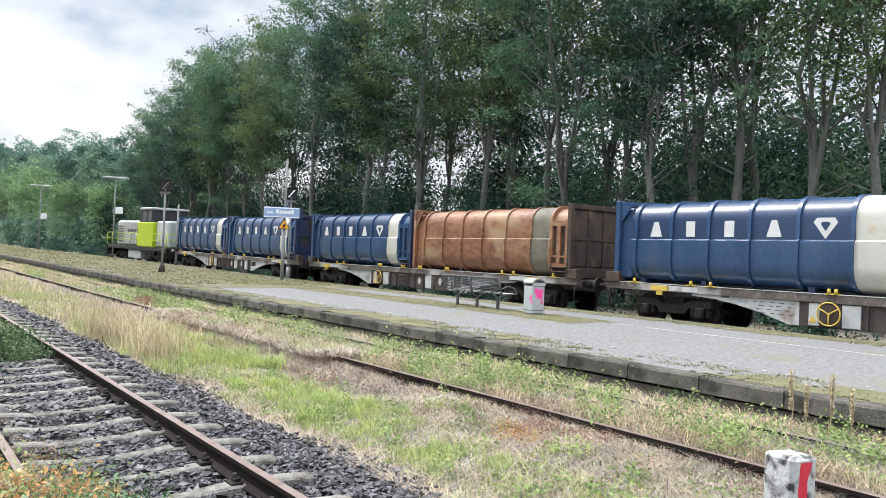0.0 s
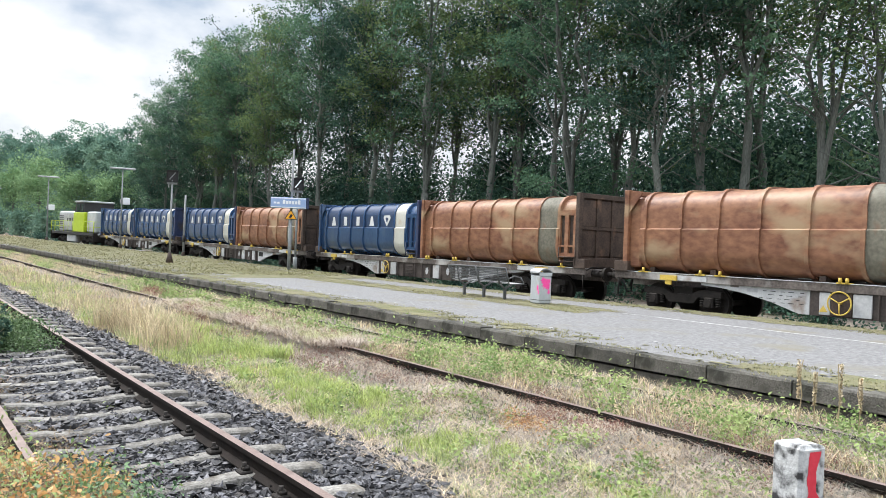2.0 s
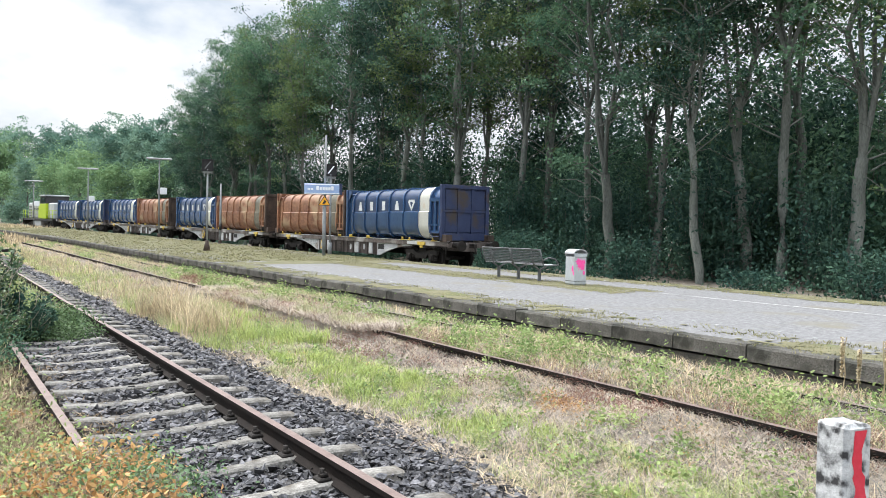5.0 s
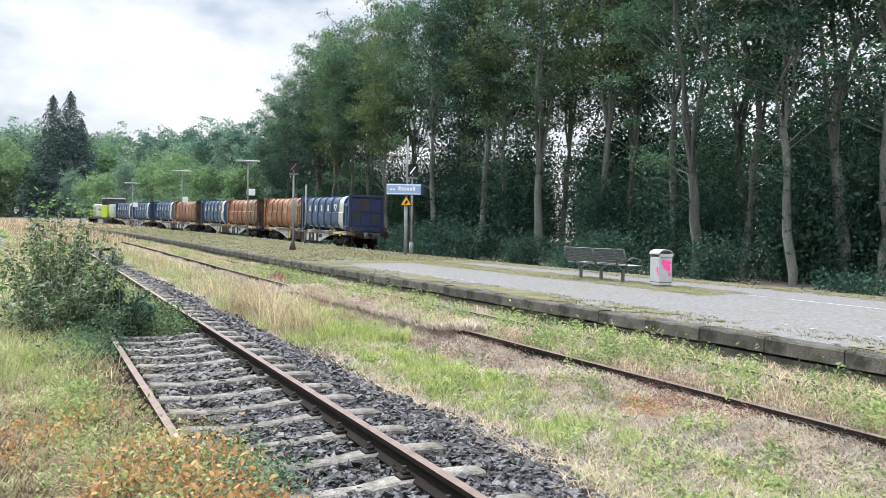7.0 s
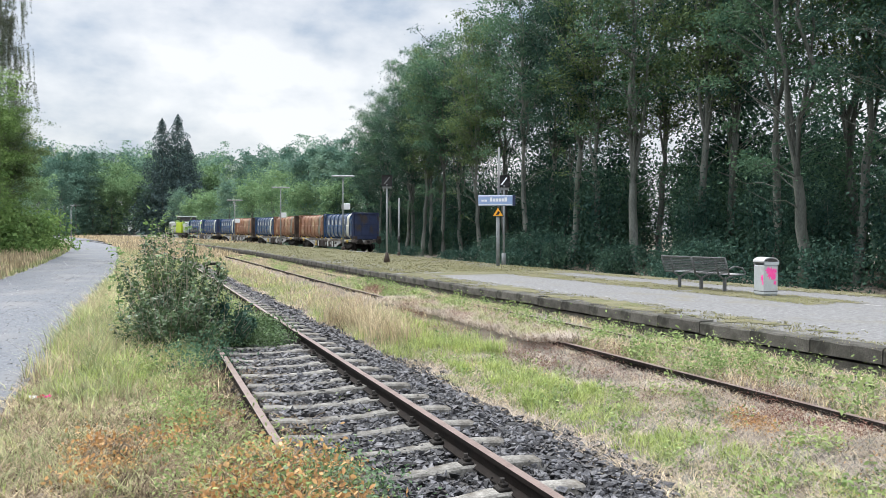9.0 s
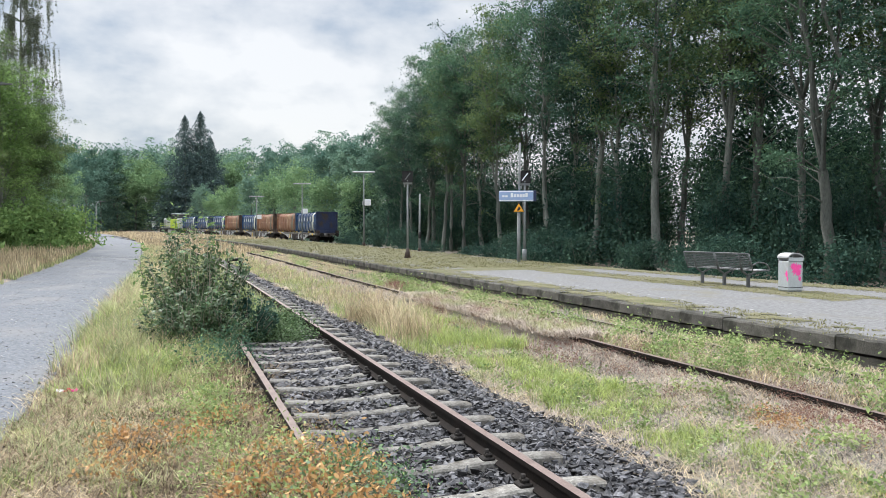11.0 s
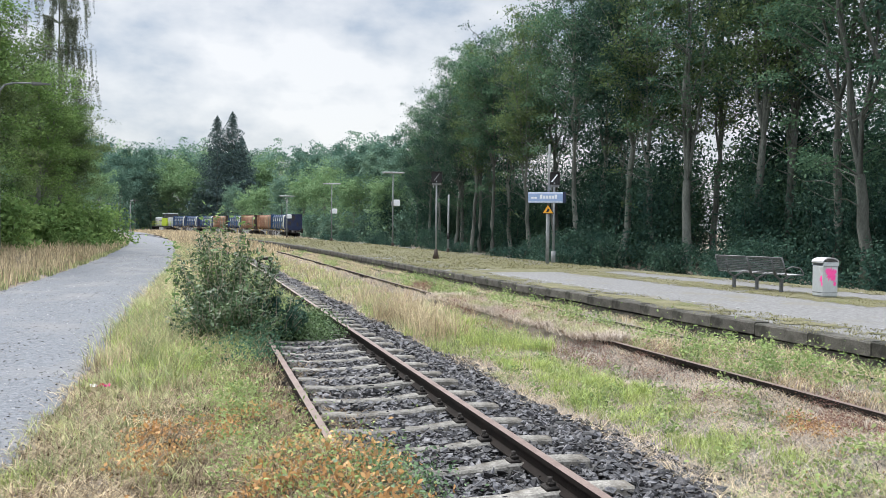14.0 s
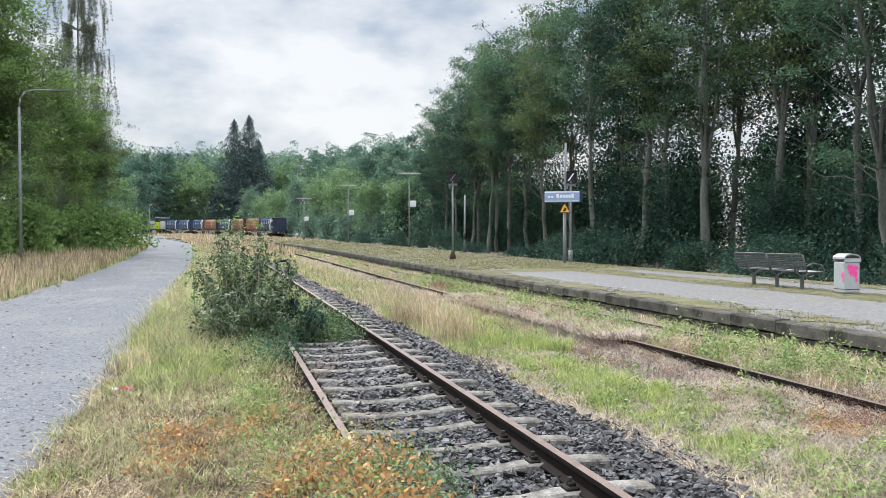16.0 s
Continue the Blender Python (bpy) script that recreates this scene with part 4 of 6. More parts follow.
def build_shrub(r, h, leaves, size, leaf, label, name="shrub", category="shrub", stems=7):
    t = thing(name, label, category, group="undergrowth")
    bm = bmesh.new()
    cs = []
    for i in range(stems):
        b = 2 * math.pi * i / stems + rng.random()
        q = (math.cos(b) * r * 0.75 * rng.random(), math.sin(b) * r * 0.75 * rng.random(), h * (0.6 + 0.4 * rng.random()))
        cs += limb(bm, (0, 0, -0.25), q, 0.035, 0.008, 5, 5, 0.07)[1:]
    part("stem", bm, M["bark"], t)
    for _ in range(26):
        b, z = rng.random() * 2 * math.pi, rng.random()
        w = r * math.sqrt(max(0.05, 1 - (z * 0.95) ** 2)) * math.sqrt(rng.random())
        cs.append(Vector((math.cos(b) * w, math.sin(b) * w, 0.1 + h * z * 0.9)))
    cs = np.array([tuple(c) for c in cs])
    idx = rng.integers(0, len(cs), leaves)
    pts = cs[idx] + rng.normal(size=(leaves, 3)) * np.array([0.22 * r, 0.22 * r, 0.13 * h])
    pts[:, 2] = np.abs(pts[:, 2])
    leaf_mesh("foliage", pts, size * (0.6 + 0.8 * rng.random(leaves)), leaf, t, droop=0.2, up=0.2, wild=0.6)
    return t


def build_conifer(height, radius):
    t = thing("conifer", "tall dark spruce rising over the woods", "tree", group="spruces")
    bm = bmesh.new()
    limb(bm, (0, 0, -1), (0, 0, height), 0.4, 0.03, 7, 6, 0.05)
    part("trunk", bm, M["bark"], t)
    n = 11000
    z = rng.random(n) ** 1.1
    lay = np.round(z * 26) / 26
    z = np.clip(lay + rng.normal(size=n) * 0.013, 0, 0.995)
    b = rng.random(n) * 2 * math.pi
    arms = np.round(b * 2.2) / 2.2 + rng.normal(size=n) * 0.14 + lay * 9
    rr = radius * (1 - z) ** 0.76 * rng.random(n) ** 0.6 * (0.85 + 0.2 * np.sin(lay * 61) + 0.2 * np.sin(arms * 3 + lay * 40))
    pts = np.stack([rr * np.cos(arms), rr * np.sin(arms), 2 + (height - 2) * z - rr * 0.28], 1)
    leaf_mesh("crown", pts, (0.14 + 0.32 * np.sqrt(1 - z)) * (0.6 + 0.7 * rng.random(n)), M["needle"], t, droop=0.5, up=0.4, wild=0.6)
    return t


def put(proto, places, used):
    """Stands copies of a thing at (x, y, turn, scale); the first place takes the thing itself."""
    for x, y, turn, sc in places:
        m = Matrix.Translation((x, y, land(x, y))) @ Matrix.Rotation(turn, 4, "Z")
        ob = proto if proto.name not in used else copy_thing(proto, m)
        used.add(proto.name)
        ob.matrix_basis = m @ Matrix.Diagonal((sc, sc, sc, 1))


def polar(az, d):
    return d * math.sin(radians(az)), d * math.cos(radians(az))


def crest(az):
    """How high the woods rise over the horizon at a bearing, in degrees."""
    return steps([(-90, 5.5), (13.2, 6.0), (14.6, 7.6), (18, 12.3), (23.5, 16.5), (32, 23), (90, 40)], az)


def spot(x, y, full, lo=0.5, hi=1.15):
    """A place in the woods, with the scale that keeps the tree under the crest."""
    d, az = math.hypot(x, y), math.degrees(math.atan2(x, y))
    top = 1.7 + d * math.tan(radians(crest(az))) - land(x, y)
    return (x, y, rng.random() * 6.28, max(lo, min(hi, top / full)) * (0.9 + 0.14 * rng.random()))


def build_woods():
    used = set()
    kinds = [build_tree(22, 0.32, 3.8, 14000, 0.1, M["leaf"], "tall broadleaf tree with a bare trunk and green crown"),
             build_tree(23, 0.36, 3.5, 13000, 0.1, M["leaf_olive"], "tall broadleaf tree with an olive green crown", fork=0.3),
             build_tree(21, 0.3, 4.0, 14500, 0.1, M["leaf_dark_shade"], "tall dark green broadleaf tree", fork=0.35),
             build_tree(23, 0.4, 3.8, 12000, 0.1, M["leaf"], "tall slender tree with forked grey trunk", fork=0.22, trunk_r=0.25)]
    # trees that stand out along the line: bearing and distance of the foot
    marked = [(35.1, 50, 3), (39.7, 47, 1), (44.8, 41, 0), (46.7, 39, 3), (52.8, 36, 2), (62.3, 33, 3), (36.8, 55, 1), (30.6, 56, 2), (27.2, 60, 0), (21.1, 72, 0), (24.0, 66, 1), (58.0, 36, 0), (67, 32, 1), (49.5, 40, 1), (18.3, 82, 2), (16.4, 92, 0), (41.4, 48, 2), (33, 54, 1), (56.0, 37, 3), (19.5, 77, 1), (15.3, 97, 2),
              (17.3, 88, 2), (20.2, 78, 0), (22.5, 73, 2), (25.6, 67, 0), (28.8, 62, 2), (15.9, 100, 0), (18.9, 84, 3)]
    spots = [[] for _ in kinds]
    for az, d, k in marked:
        spots[k].append(spot(*polar(az, d), 22, 0.7, 1.1))
    y = -12.0
    while y < 112:
        for u in (34.5,):
            x, yy = u + rng.normal() * 1.6 - bend(y), y + rng.normal() * 1.2
            if math.degrees(math.atan2(x, yy)) < 70:
                spots[int(rng.integers(0, 4))].append(spot(x, yy, 22))
        y += 10 if y < 70 else 5.5
    for proto, sp in zip(kinds, spots):
        put(proto, sp, used)
    # undergrowth along the far side of the used track, mostly with wood shade in its colour
    sh = [build_shrub(1.7, 2.0, 2200, 0.085, M["leaf_dark_shade"], "dense shrub under the trees, wood shade in its dark green"),
          build_shrub(1.5, 1.0, 1800, 0.07, M["leaf_dark_shade"], "green bramble and ivy shrub under the trees"),
          build_shrub(2.2, 6.0, 4200, 0.11, M["leaf_dark_shade"], "tall shrub between the trunks, wood shade in its dark green"),
          build_shrub(2.4, 7.0, 4200, 0.11, M["leaf"], "tall green hazel between the trunks"),
          build_shrub(3.2, 9.5, 7500, 0.145, M["leaf_dark_shade"], "tall young tree thicket behind the trunks")]
    spots = [[], [], [], [], []]
    y = -6.0
    while y < 118:
        for u, k, p in ((23.4, 1, 0.4), (26, 0, 0.6), (30.0, 2, 0.6), (33.0, 3, 0.7), (38.5, 4, 0.74), (43, 4, 0.62)):
            if rng.random() < p and math.degrees(math.atan2(u - bend(y), y)) < 70:
                spots[k].append((u + rng.normal() * 0.5 - bend(y), y + rng.normal() * 0.8, rng.random() * 6.28, 0.75 + 0.5 * rng.random()))
        y += 2.7 if y < 60 else 3.6
    for proto, sp in zip(sh, spots):
        put(proto, sp, used)
    # far woods closing the view, with the haze put into their leaf colours
    far = [build_tree(22, 0.04, 6.5, 7000, 0.3, M["leaf_haze"], "distant green broadleaf tree", name="far_tree", clumps=170, pads=1.0, trunk_r=0.3),
           build_tree(20, 0.03, 6.8, 7000, 0.3, M["leaf_haze_light"], "distant light green tree", name="far_tree", clumps=170, pads=1.0, trunk_r=0.3),
           build_tree(23, 0.04, 6.0, 7000, 0.3, M["leaf_haze_dark"], "distant dark green tree", name="far_tree", clumps=170, pads=1.0, trunk_r=0.3)]
    spots = [[], [], []]
    for az in np.arange(-13, 15.5, 1.25):
        for d, sc in ((280, 1.15), (318, 1.4)):
            x, y = polar(az + rng.normal() * 0.4, d + rng.normal() * 8)
            spots[int(rng.integers(0, 3))].append((x, y, rng.random() * 6.28, sc * (0.85 + 0.25 * rng.random())))
    for az, d, sc, k in ((3.0, 215, 0.5, 1), (4.0, 190, 0.55, 1), (5.5, 180, 0.6, 0), (7.0, 168, 0.62, 1), (7.8, 176, 0.75, 2), (8.6, 152, 0.62, 1), (9.4, 160, 0.75, 0), (10, 142, 0.68, 1), (11.2, 134, 0.7, 2), (12.0, 140, 0.78, 0), (12.7, 126, 0.7, 0), (13.6, 122, 0.72, 2), (2.0, 240, 0.6, 0),
                         (-1.0, 262, 0.95, 1), (-0.2, 258, 0.7, 0), (-2.4, 266, 0.9, 1), (-3.6, 266, 0.85, 0), (-4.6, 262, 0.9, 2), (-5.6, 250, 0.8, 2), (-7, 230, 0.75, 1), (-8.5, 215, 0.75, 0), (10.6, 125, 0.5, 1), (14.3, 112, 0.62, 0), (13, 108, 0.45, 1)):
        x, y = polar(az, d)
        spots[k].append((x, y, rng.random() * 6.28, sc))
    for proto, sp in zip(far, spots):
        put(proto, sp, used)
    low = build_shrub(5.0, 7.5, 2400, 0.42, M["leaf_haze"], "distant green thicket under the far trees", "far_shrub", "shrub", 8)
    put(low, [(*polar(az + 0.3 * rng.normal(), 268 + 8 * rng.normal()), rng.random() * 6.28, 0.8 + 0.4 * rng.random()) for az in np.arange(-11, 15, 1.05)]
        + [(*polar(az, d), rng.random() * 6.28, 0.55) for az, d in ((4.6, 178), (6.2, 160), (7.6, 150), (9.0, 140), (10.4, 130), (11.8, 122), (13.2, 113), (14.6, 105))], used)
    c = build_conifer(36.5, 12.5)
    put(c, [(*polar(0.9, 256), 0.3, 1.0), (*polar(1.95, 258), 2.0, 1.05), (*polar(2.6, 262), 1.0, 0.85)], used)
    # west of the path
    left = [build_tree(13, 0.05, 3.6, 42000, 0.078, M["leaf_light"], "leafy green tree beside the path", name="path_tree", fork=0.35, clumps=140, pads=0.8),
            build_tree(12, 0.04, 3.4, 40000, 0.078, M["leaf_olive"], "dark green leafy tree beside the path", name="path_tree", fork=0.35, clumps=140, pads=0.8)]
    put(left[0], [(-14.0, 45, 0, 1.3), (-11.6, 60, 1, 0.95), (-13.4, 75, 3, 0.9), (-19, 50, 2, 1.3), (-16, 90, 2, 0.95), (-24, 62, 1, 1.2)], used)
    put(left[1], [(-12.6, 50, 2, 1.05), (-11.0, 67, 4, 0.92), (-15.5, 36, 1, 1.1), (-15.0, 82, 5, 0.9), (-20, 42, 0, 1.2), (-20, 72, 3, 1.15)], used)
    s2 = build_shrub(1.9, 2.4, 3200, 0.13, M["leaf_light"], "bright green shrub at the edge of the path")
    put(s2, [(-8.6, 75, 0, 1.3), (-9.2, 66, 2, 1.2), (-9.6, 60, 5, 1.2), (-10.6, 55, 3, 1.15), (-10.9, 48, 1, 1.2), (-11.5, 42, 4, 1.2)], used)
    # weeping birch over the path trees
    t = thing("birch", "tall weeping birch with hanging twigs", "tree", Matrix.Translation((-11.3, 68, land(-11.3, 68))))
    bm = bmesh.new()
    top = limb(bm, (0, 0, -0.5), (0.2, 0, 20.5), 0.22, 0.04, 8, 8, 0.12)
    pts = []
    for p in top[3:]:
        for _ in range(13):
            b, r = rng.random() * 6.28, 0.7 + 2.4 * rng.random()
            e = p + Vector((math.cos(b) * r, math.sin(b) * r, 0.7))
            limb(bm, p, e, 0.04, 0.012, 5, 3, 0.08)
            for _ in range(8):
                q = p.lerp(e, 0.5 + 0.5 * rng.random())
                n = 100
                z = np.sort(rng.random(n)) * (1.8 + 2.6 * rng.random())
                sway = rng.normal(size=2) * 0.1
                pts.append(np.stack([q.x + sway[0] * z + rng.normal(size=n) * 0.05, q.y + sway[1] * z + rng.normal(size=n) * 0.05, q.z - z], 1))
    part("trunk", bm, M["bark"], t)
    pts = np.concatenate(pts)
    leaf_mesh("crown", pts, 0.055 * (0.6 + 0.8 * rng.random(len(pts))), M["leaf_birch"], t, droop=1.2, up=0.0, wild=0.6)


M["leaf_birch"] = mat("birch_leaf", (0.08, 0.1, 0.07), (0.155, 0.175, 0.115), 0.35, 0.6, bump=0, spec=0.25, fine=2.5, island=0.35, trans=0.25)
build_woods()


# ---- things on the platform and beside the tracks ----
def foot(x, y, h):
    return Matrix.Translation((x, y, h + rise(y)))


PT = 0.287       # top of the platform over the rail heads


def build_bench(x, y):
    b = thing("bench", "grey steel mesh bench on three legs", "bench", foot(x, y, PT) @ Matrix.Diagonal((1, 0.88, 1, 1)))
    for k in (-1.05, 0.0, 1.05):
        bm = bmesh.new()
        box(bm, -0.04, k - 0.04, -0.03, 0.04, k + 0.04, 0.34, 0.006)
        tube(bm, (0, k, 0.3), (-0.2, k, 0.44), 0.03, seg=8)
        tube(bm, (0, k, 0.3), (0.3, k, 0.44), 0.03, seg=8)
        tube(bm, (-0.2, k, 0.43), (-0.33, k, 0.9), 0.028, 0.022, seg=8)
        part("leg", bm, M["bench"], b)
    for k in (-1, 1):
        y0, y1 = (0.03, 1.5) if k > 0 else (-1.5, -0.03)
        bm = bmesh.new()
        for e in (y0, y1):
            tube(bm, (-0.2, e, 0.45), (-0.34, e, 0.9), 0.02, seg=6)
            tube(bm, (-0.2, e, 0.45), (0.32, e, 0.46), 0.02, seg=6)
        tube(bm, (-0.34, y0, 0.9), (-0.34, y1, 0.9), 0.02, seg=6)
        tube(bm, (0.32, y0, 0.46), (0.32, y1, 0.46), 0.02, seg=6)
        part("seat_frame", bm, M["bench"], b)
        bm = bmesh.new()
        for i in range(30):
            e = y0 + (y1 - y0) * (i + 0.5) / 30
            tube(bm, (-0.2, e, 0.46), (-0.335, e, 0.89), 0.008, seg=4, caps=False)
        for i in range(9):
            f = (i + 0.5) / 9
            tube(bm, (-0.2 - 0.135 * f, y0, 0.46 + 0.43 * f), (-0.2 - 0.135 * f, y1, 0.46 + 0.43 * f), 0.010, seg=4, caps=False)
        part("backrest", bm, M["bench"], b, "wire mesh backrest", kind="stuff")
        bm = bmesh.new()
        for i in range(30):
            e = y0 + (y1 - y0) * (i + 0.5) / 30
            tube(bm, (-0.2, e, 0.46), (0.32, e, 0.465), 0.009, seg=4, caps=False)
        for i in range(9):
            f = (i + 0.5) / 9
            tube(bm, (-0.2 + 0.52 * f, y0, 0.462), (-0.2 + 0.52 * f, y1, 0.462), 0.012, seg=4, caps=False)
        part("seat", bm, M["galv"], b, "wire mesh seat", kind="stuff")
    bm = bmesh.new()
    pts = [(-0.24, -1.53, 0.6), (-0.05, -1.53, 0.68), (0.2, -1.53, 0.64), (0.32, -1.53, 0.5), (0.3, -1.53, 0.45)]
    for p, q in zip(pts, pts[1:]):
        tube(bm, p, q, 0.02, seg=6)
    part("armrest", bm, M["bench"], b)


def build_bin(x, y):
    b = thing("litter_bin", "grey metal litter bin sprayed with a pink blot", "litter bin", foot(x, y, PT) @ Matrix.Rotation(radians(-8), 4, "Z") @ Matrix.Diagonal((0.82, 0.82, 1.05, 1)))
    bm = bmesh.new()
    box(bm, -0.24, -0.25, 0.02, 0.24, 0.25, 0.72, 0.02)
    part("body", bm, M["bin_grey"], b)
    bm = bmesh.new()
    box(bm, -0.21, -0.22, -0.03, 0.21, 0.22, 0.03)
    part("base", bm, M["galv"], b)
    for s in (-1, 1):
        bm = bmesh.new()
        box(bm, -0.24, s * 0.25 - 0.02, 0.72, 0.24, s * 0.25 + 0.0 + (0.0 if s > 0 else 0.02), 0.80)
        part("cheek", bm, M["bin_grey"], b)
    bm = bmesh.new()
    n = 10
    pr = []
    for i in range(n + 1):
        a = math.pi * i / n
        pr.append((-0.27 * math.cos(a), 0.79 + 0.12 * math.sin(a)))
    pr += [(0.25 * math.cos(math.pi * i / n), 0.775 + 0.11 * math.sin(math.pi * i / n)) for i in range(n + 1)]
    prism(bm, pr, 1, -0.26, 0.26)
    part("lid", bm, M["galv"], b, "arched metal lid")
    # black plate painted in for the shaded inside of the bin
    bm = bmesh.new()
    box(bm, -0.2, -0.21, 0.70, 0.2, 0.21, 0.725)
    part("opening", bm, M["black"], b, "black plate for the shade inside the bin")
    bm = bmesh.new()
    box(bm, -0.245, -0.236, 0.10, -0.241, 0.236, 0.112)
    box(bm, -0.236, -0.255, 0.10, 0.236, -0.251, 0.112)
    part("seam", bm, M["black"], b)
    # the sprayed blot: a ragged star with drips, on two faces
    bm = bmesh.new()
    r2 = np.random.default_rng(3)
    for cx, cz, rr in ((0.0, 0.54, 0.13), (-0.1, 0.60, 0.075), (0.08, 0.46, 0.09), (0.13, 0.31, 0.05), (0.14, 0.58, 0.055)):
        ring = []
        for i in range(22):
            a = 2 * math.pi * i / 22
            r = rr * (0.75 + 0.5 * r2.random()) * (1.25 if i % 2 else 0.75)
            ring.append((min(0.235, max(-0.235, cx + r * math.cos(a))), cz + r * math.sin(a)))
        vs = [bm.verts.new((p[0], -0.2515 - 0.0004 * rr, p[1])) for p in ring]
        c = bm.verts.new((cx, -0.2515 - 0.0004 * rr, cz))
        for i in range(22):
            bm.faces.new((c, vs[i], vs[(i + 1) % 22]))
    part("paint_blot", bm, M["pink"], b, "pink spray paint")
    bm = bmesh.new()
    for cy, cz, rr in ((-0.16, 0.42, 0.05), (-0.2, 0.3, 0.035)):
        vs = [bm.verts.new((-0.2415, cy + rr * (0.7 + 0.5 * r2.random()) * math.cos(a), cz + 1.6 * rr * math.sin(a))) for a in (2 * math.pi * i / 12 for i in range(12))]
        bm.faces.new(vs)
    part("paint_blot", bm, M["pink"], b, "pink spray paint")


def build_sign(x, y):
    s = thing("station_sign", "blue station sign with orange warning triangle on a grey post", "sign", foot(x, y, PT))
    bm = bmesh.new()
    tube(bm, (0, 0, -0.2), (0, 0, 2.6), 0.09, 0.085, seg=12)
    tube(bm, (0.02, 0.02, 2.6), (0.06, 0.02, 5.9), 0.06, 0.05, seg=10)
    part("post", bm, M["post_grey"], s)
    m = Matrix.Rotation(radians(-26), 4, "Z")
    bm = bmesh.new()
    box(bm, -0.98, -0.17, 3.0, 0.72, 0.17, 3.52, 0.02, m)
    sign_box = part("sign_box", bm, M["sign_blue_reflect"], s, "blue sign box, paled for reflected light")
    bm = bmesh.new()
    box(bm, 0.722, -0.17, 3.0, 0.86, 0.20, 3.54, 0.02, m)
    part("end_cap", bm, M["blue_dark"], sign_box)
    bm = bmesh.new()
    box(bm, -0.96, -0.178, 3.02, 0.70, -0.172, 3.06, 0, m)
    box(bm, -0.96, -0.178, 3.46, 0.70, -0.172, 3.50, 0, m)
    part("rim", bm, M["sign_white"], sign_box)
    for i, (a, w, h) in enumerate(((-0.82, 0.12, 0.09), (-0.67, 0.12, 0.09), (-0.4, 0.12, 0.2), (-0.24, 0.11, 0.15), (-0.1, 0.11, 0.15), (0.04, 0.11, 0.15), (0.18, 0.11, 0.15), (0.32, 0.12, 0.2))):
        bm = bmesh.new()
        box(bm, a, -0.18, 3.2, a + w, -0.173, 3.2 + h, 0, m)
        part("letter_bar", bm, M["sign_white"], sign_box, "white bar in place of a letter")
    bm = bmesh.new()
    prism(bm, [(-0.3, 2.46), (0.3, 2.46), (0.0, 2.96)], 1, -0.125, -0.115)
    bmesh.ops.transform(bm, matrix=m, verts=bm.verts[:])
    warn = part("warning_sign", bm, M["black"], s, "black edged warning triangle")
    bm = bmesh.new()
    prism(bm, [(-0.25, 2.49), (0.25, 2.49), (0.0, 2.90)], 1, -0.132, -0.126)
    bmesh.ops.transform(bm, matrix=m, verts=bm.verts[:])
    part("warning_triangle", bm, M["orange_sign"], warn, "orange warning triangle")
    bm = bmesh.new()
    prism(bm, [(-0.1, 2.54), (0.02, 2.54), (0.1, 2.66), (0.0, 2.74), (-0.04, 2.64)], 1, -0.139, -0.133)
    bmesh.ops.transform(bm, matrix=m, verts=bm.verts[:])
    part("warning_symbol", bm, M["black"], warn)


def build_signal(x, y, h, white, cone):
    s = thing("track_signal", "black square signal screen on a slim grey post", "signal", foot(x, y, PT), "signals on the platform")
    bm = bmesh.new()
    tube(bm, (0, 0, -0.05), (0, 0, h - 0.45), 0.06, 0.05, seg=10)
    part("post", bm, M["post_grey"], s)
    bm = bmesh.new()
    if cone:
        tube(bm, (0, 0, -0.1), (0, 0, 0.55), 0.22, 0.08, seg=10)
    else:
        tube(bm, (0, 0, -0.1), (0, 0, 0.6), 0.11, 0.11, seg=10)
    part("base", bm, M["rust_brown"] if cone else M["post_grey"], s, "rusty conical base" if cone else "")
    m = Matrix.Rotation(radians(-18), 4, "Z")
    bm = bmesh.new()
    box(bm, -0.29, -0.04, h - 0.55, 0.29, 0.10, h + 0.05, 0.015, m)
    screen = part("screen", bm, M["black"], s, "black signal screen")
    bm = bmesh.new()
    for a in ((-0.29, -0.12, h - 0.56, -0.26, -0.04, h + 0.06), (0.26, -0.12, h - 0.56, 0.29, -0.04, h + 0.06), (-0.29, -0.12, h + 0.03, 0.29, -0.04, h + 0.06), (-0.29, -0.12, h - 0.56, 0.29, -0.04, h - 0.53)):
        box(bm, *a, 0, m)
    part("hood", bm, M["black"], screen)
    bm = bmesh.new()
    prism(bm, [(-0.17, h - 0.42), (-0.10, h - 0.44), (0.18, h - 0.06), (0.12, h - 0.04)], 1, -0.052, -0.044)
    bmesh.ops.transform(bm, matrix=m, verts=bm.verts[:])
    part("bar", bm, M["sign_white"] if white else M["bench"], screen, "slanting white bar" if white else "slanting grey bar")
    bm = bmesh.new()
    box(bm, -0.25, -0.06, h - 0.68, 0.25, 0.06, h - 0.58, 0.01, m)
    box(bm, -0.2, -0.05, h - 0.85, -0.14, 0.05, h - 0.68, 0, m)
    part("bracket", bm, M["post_grey"], s)


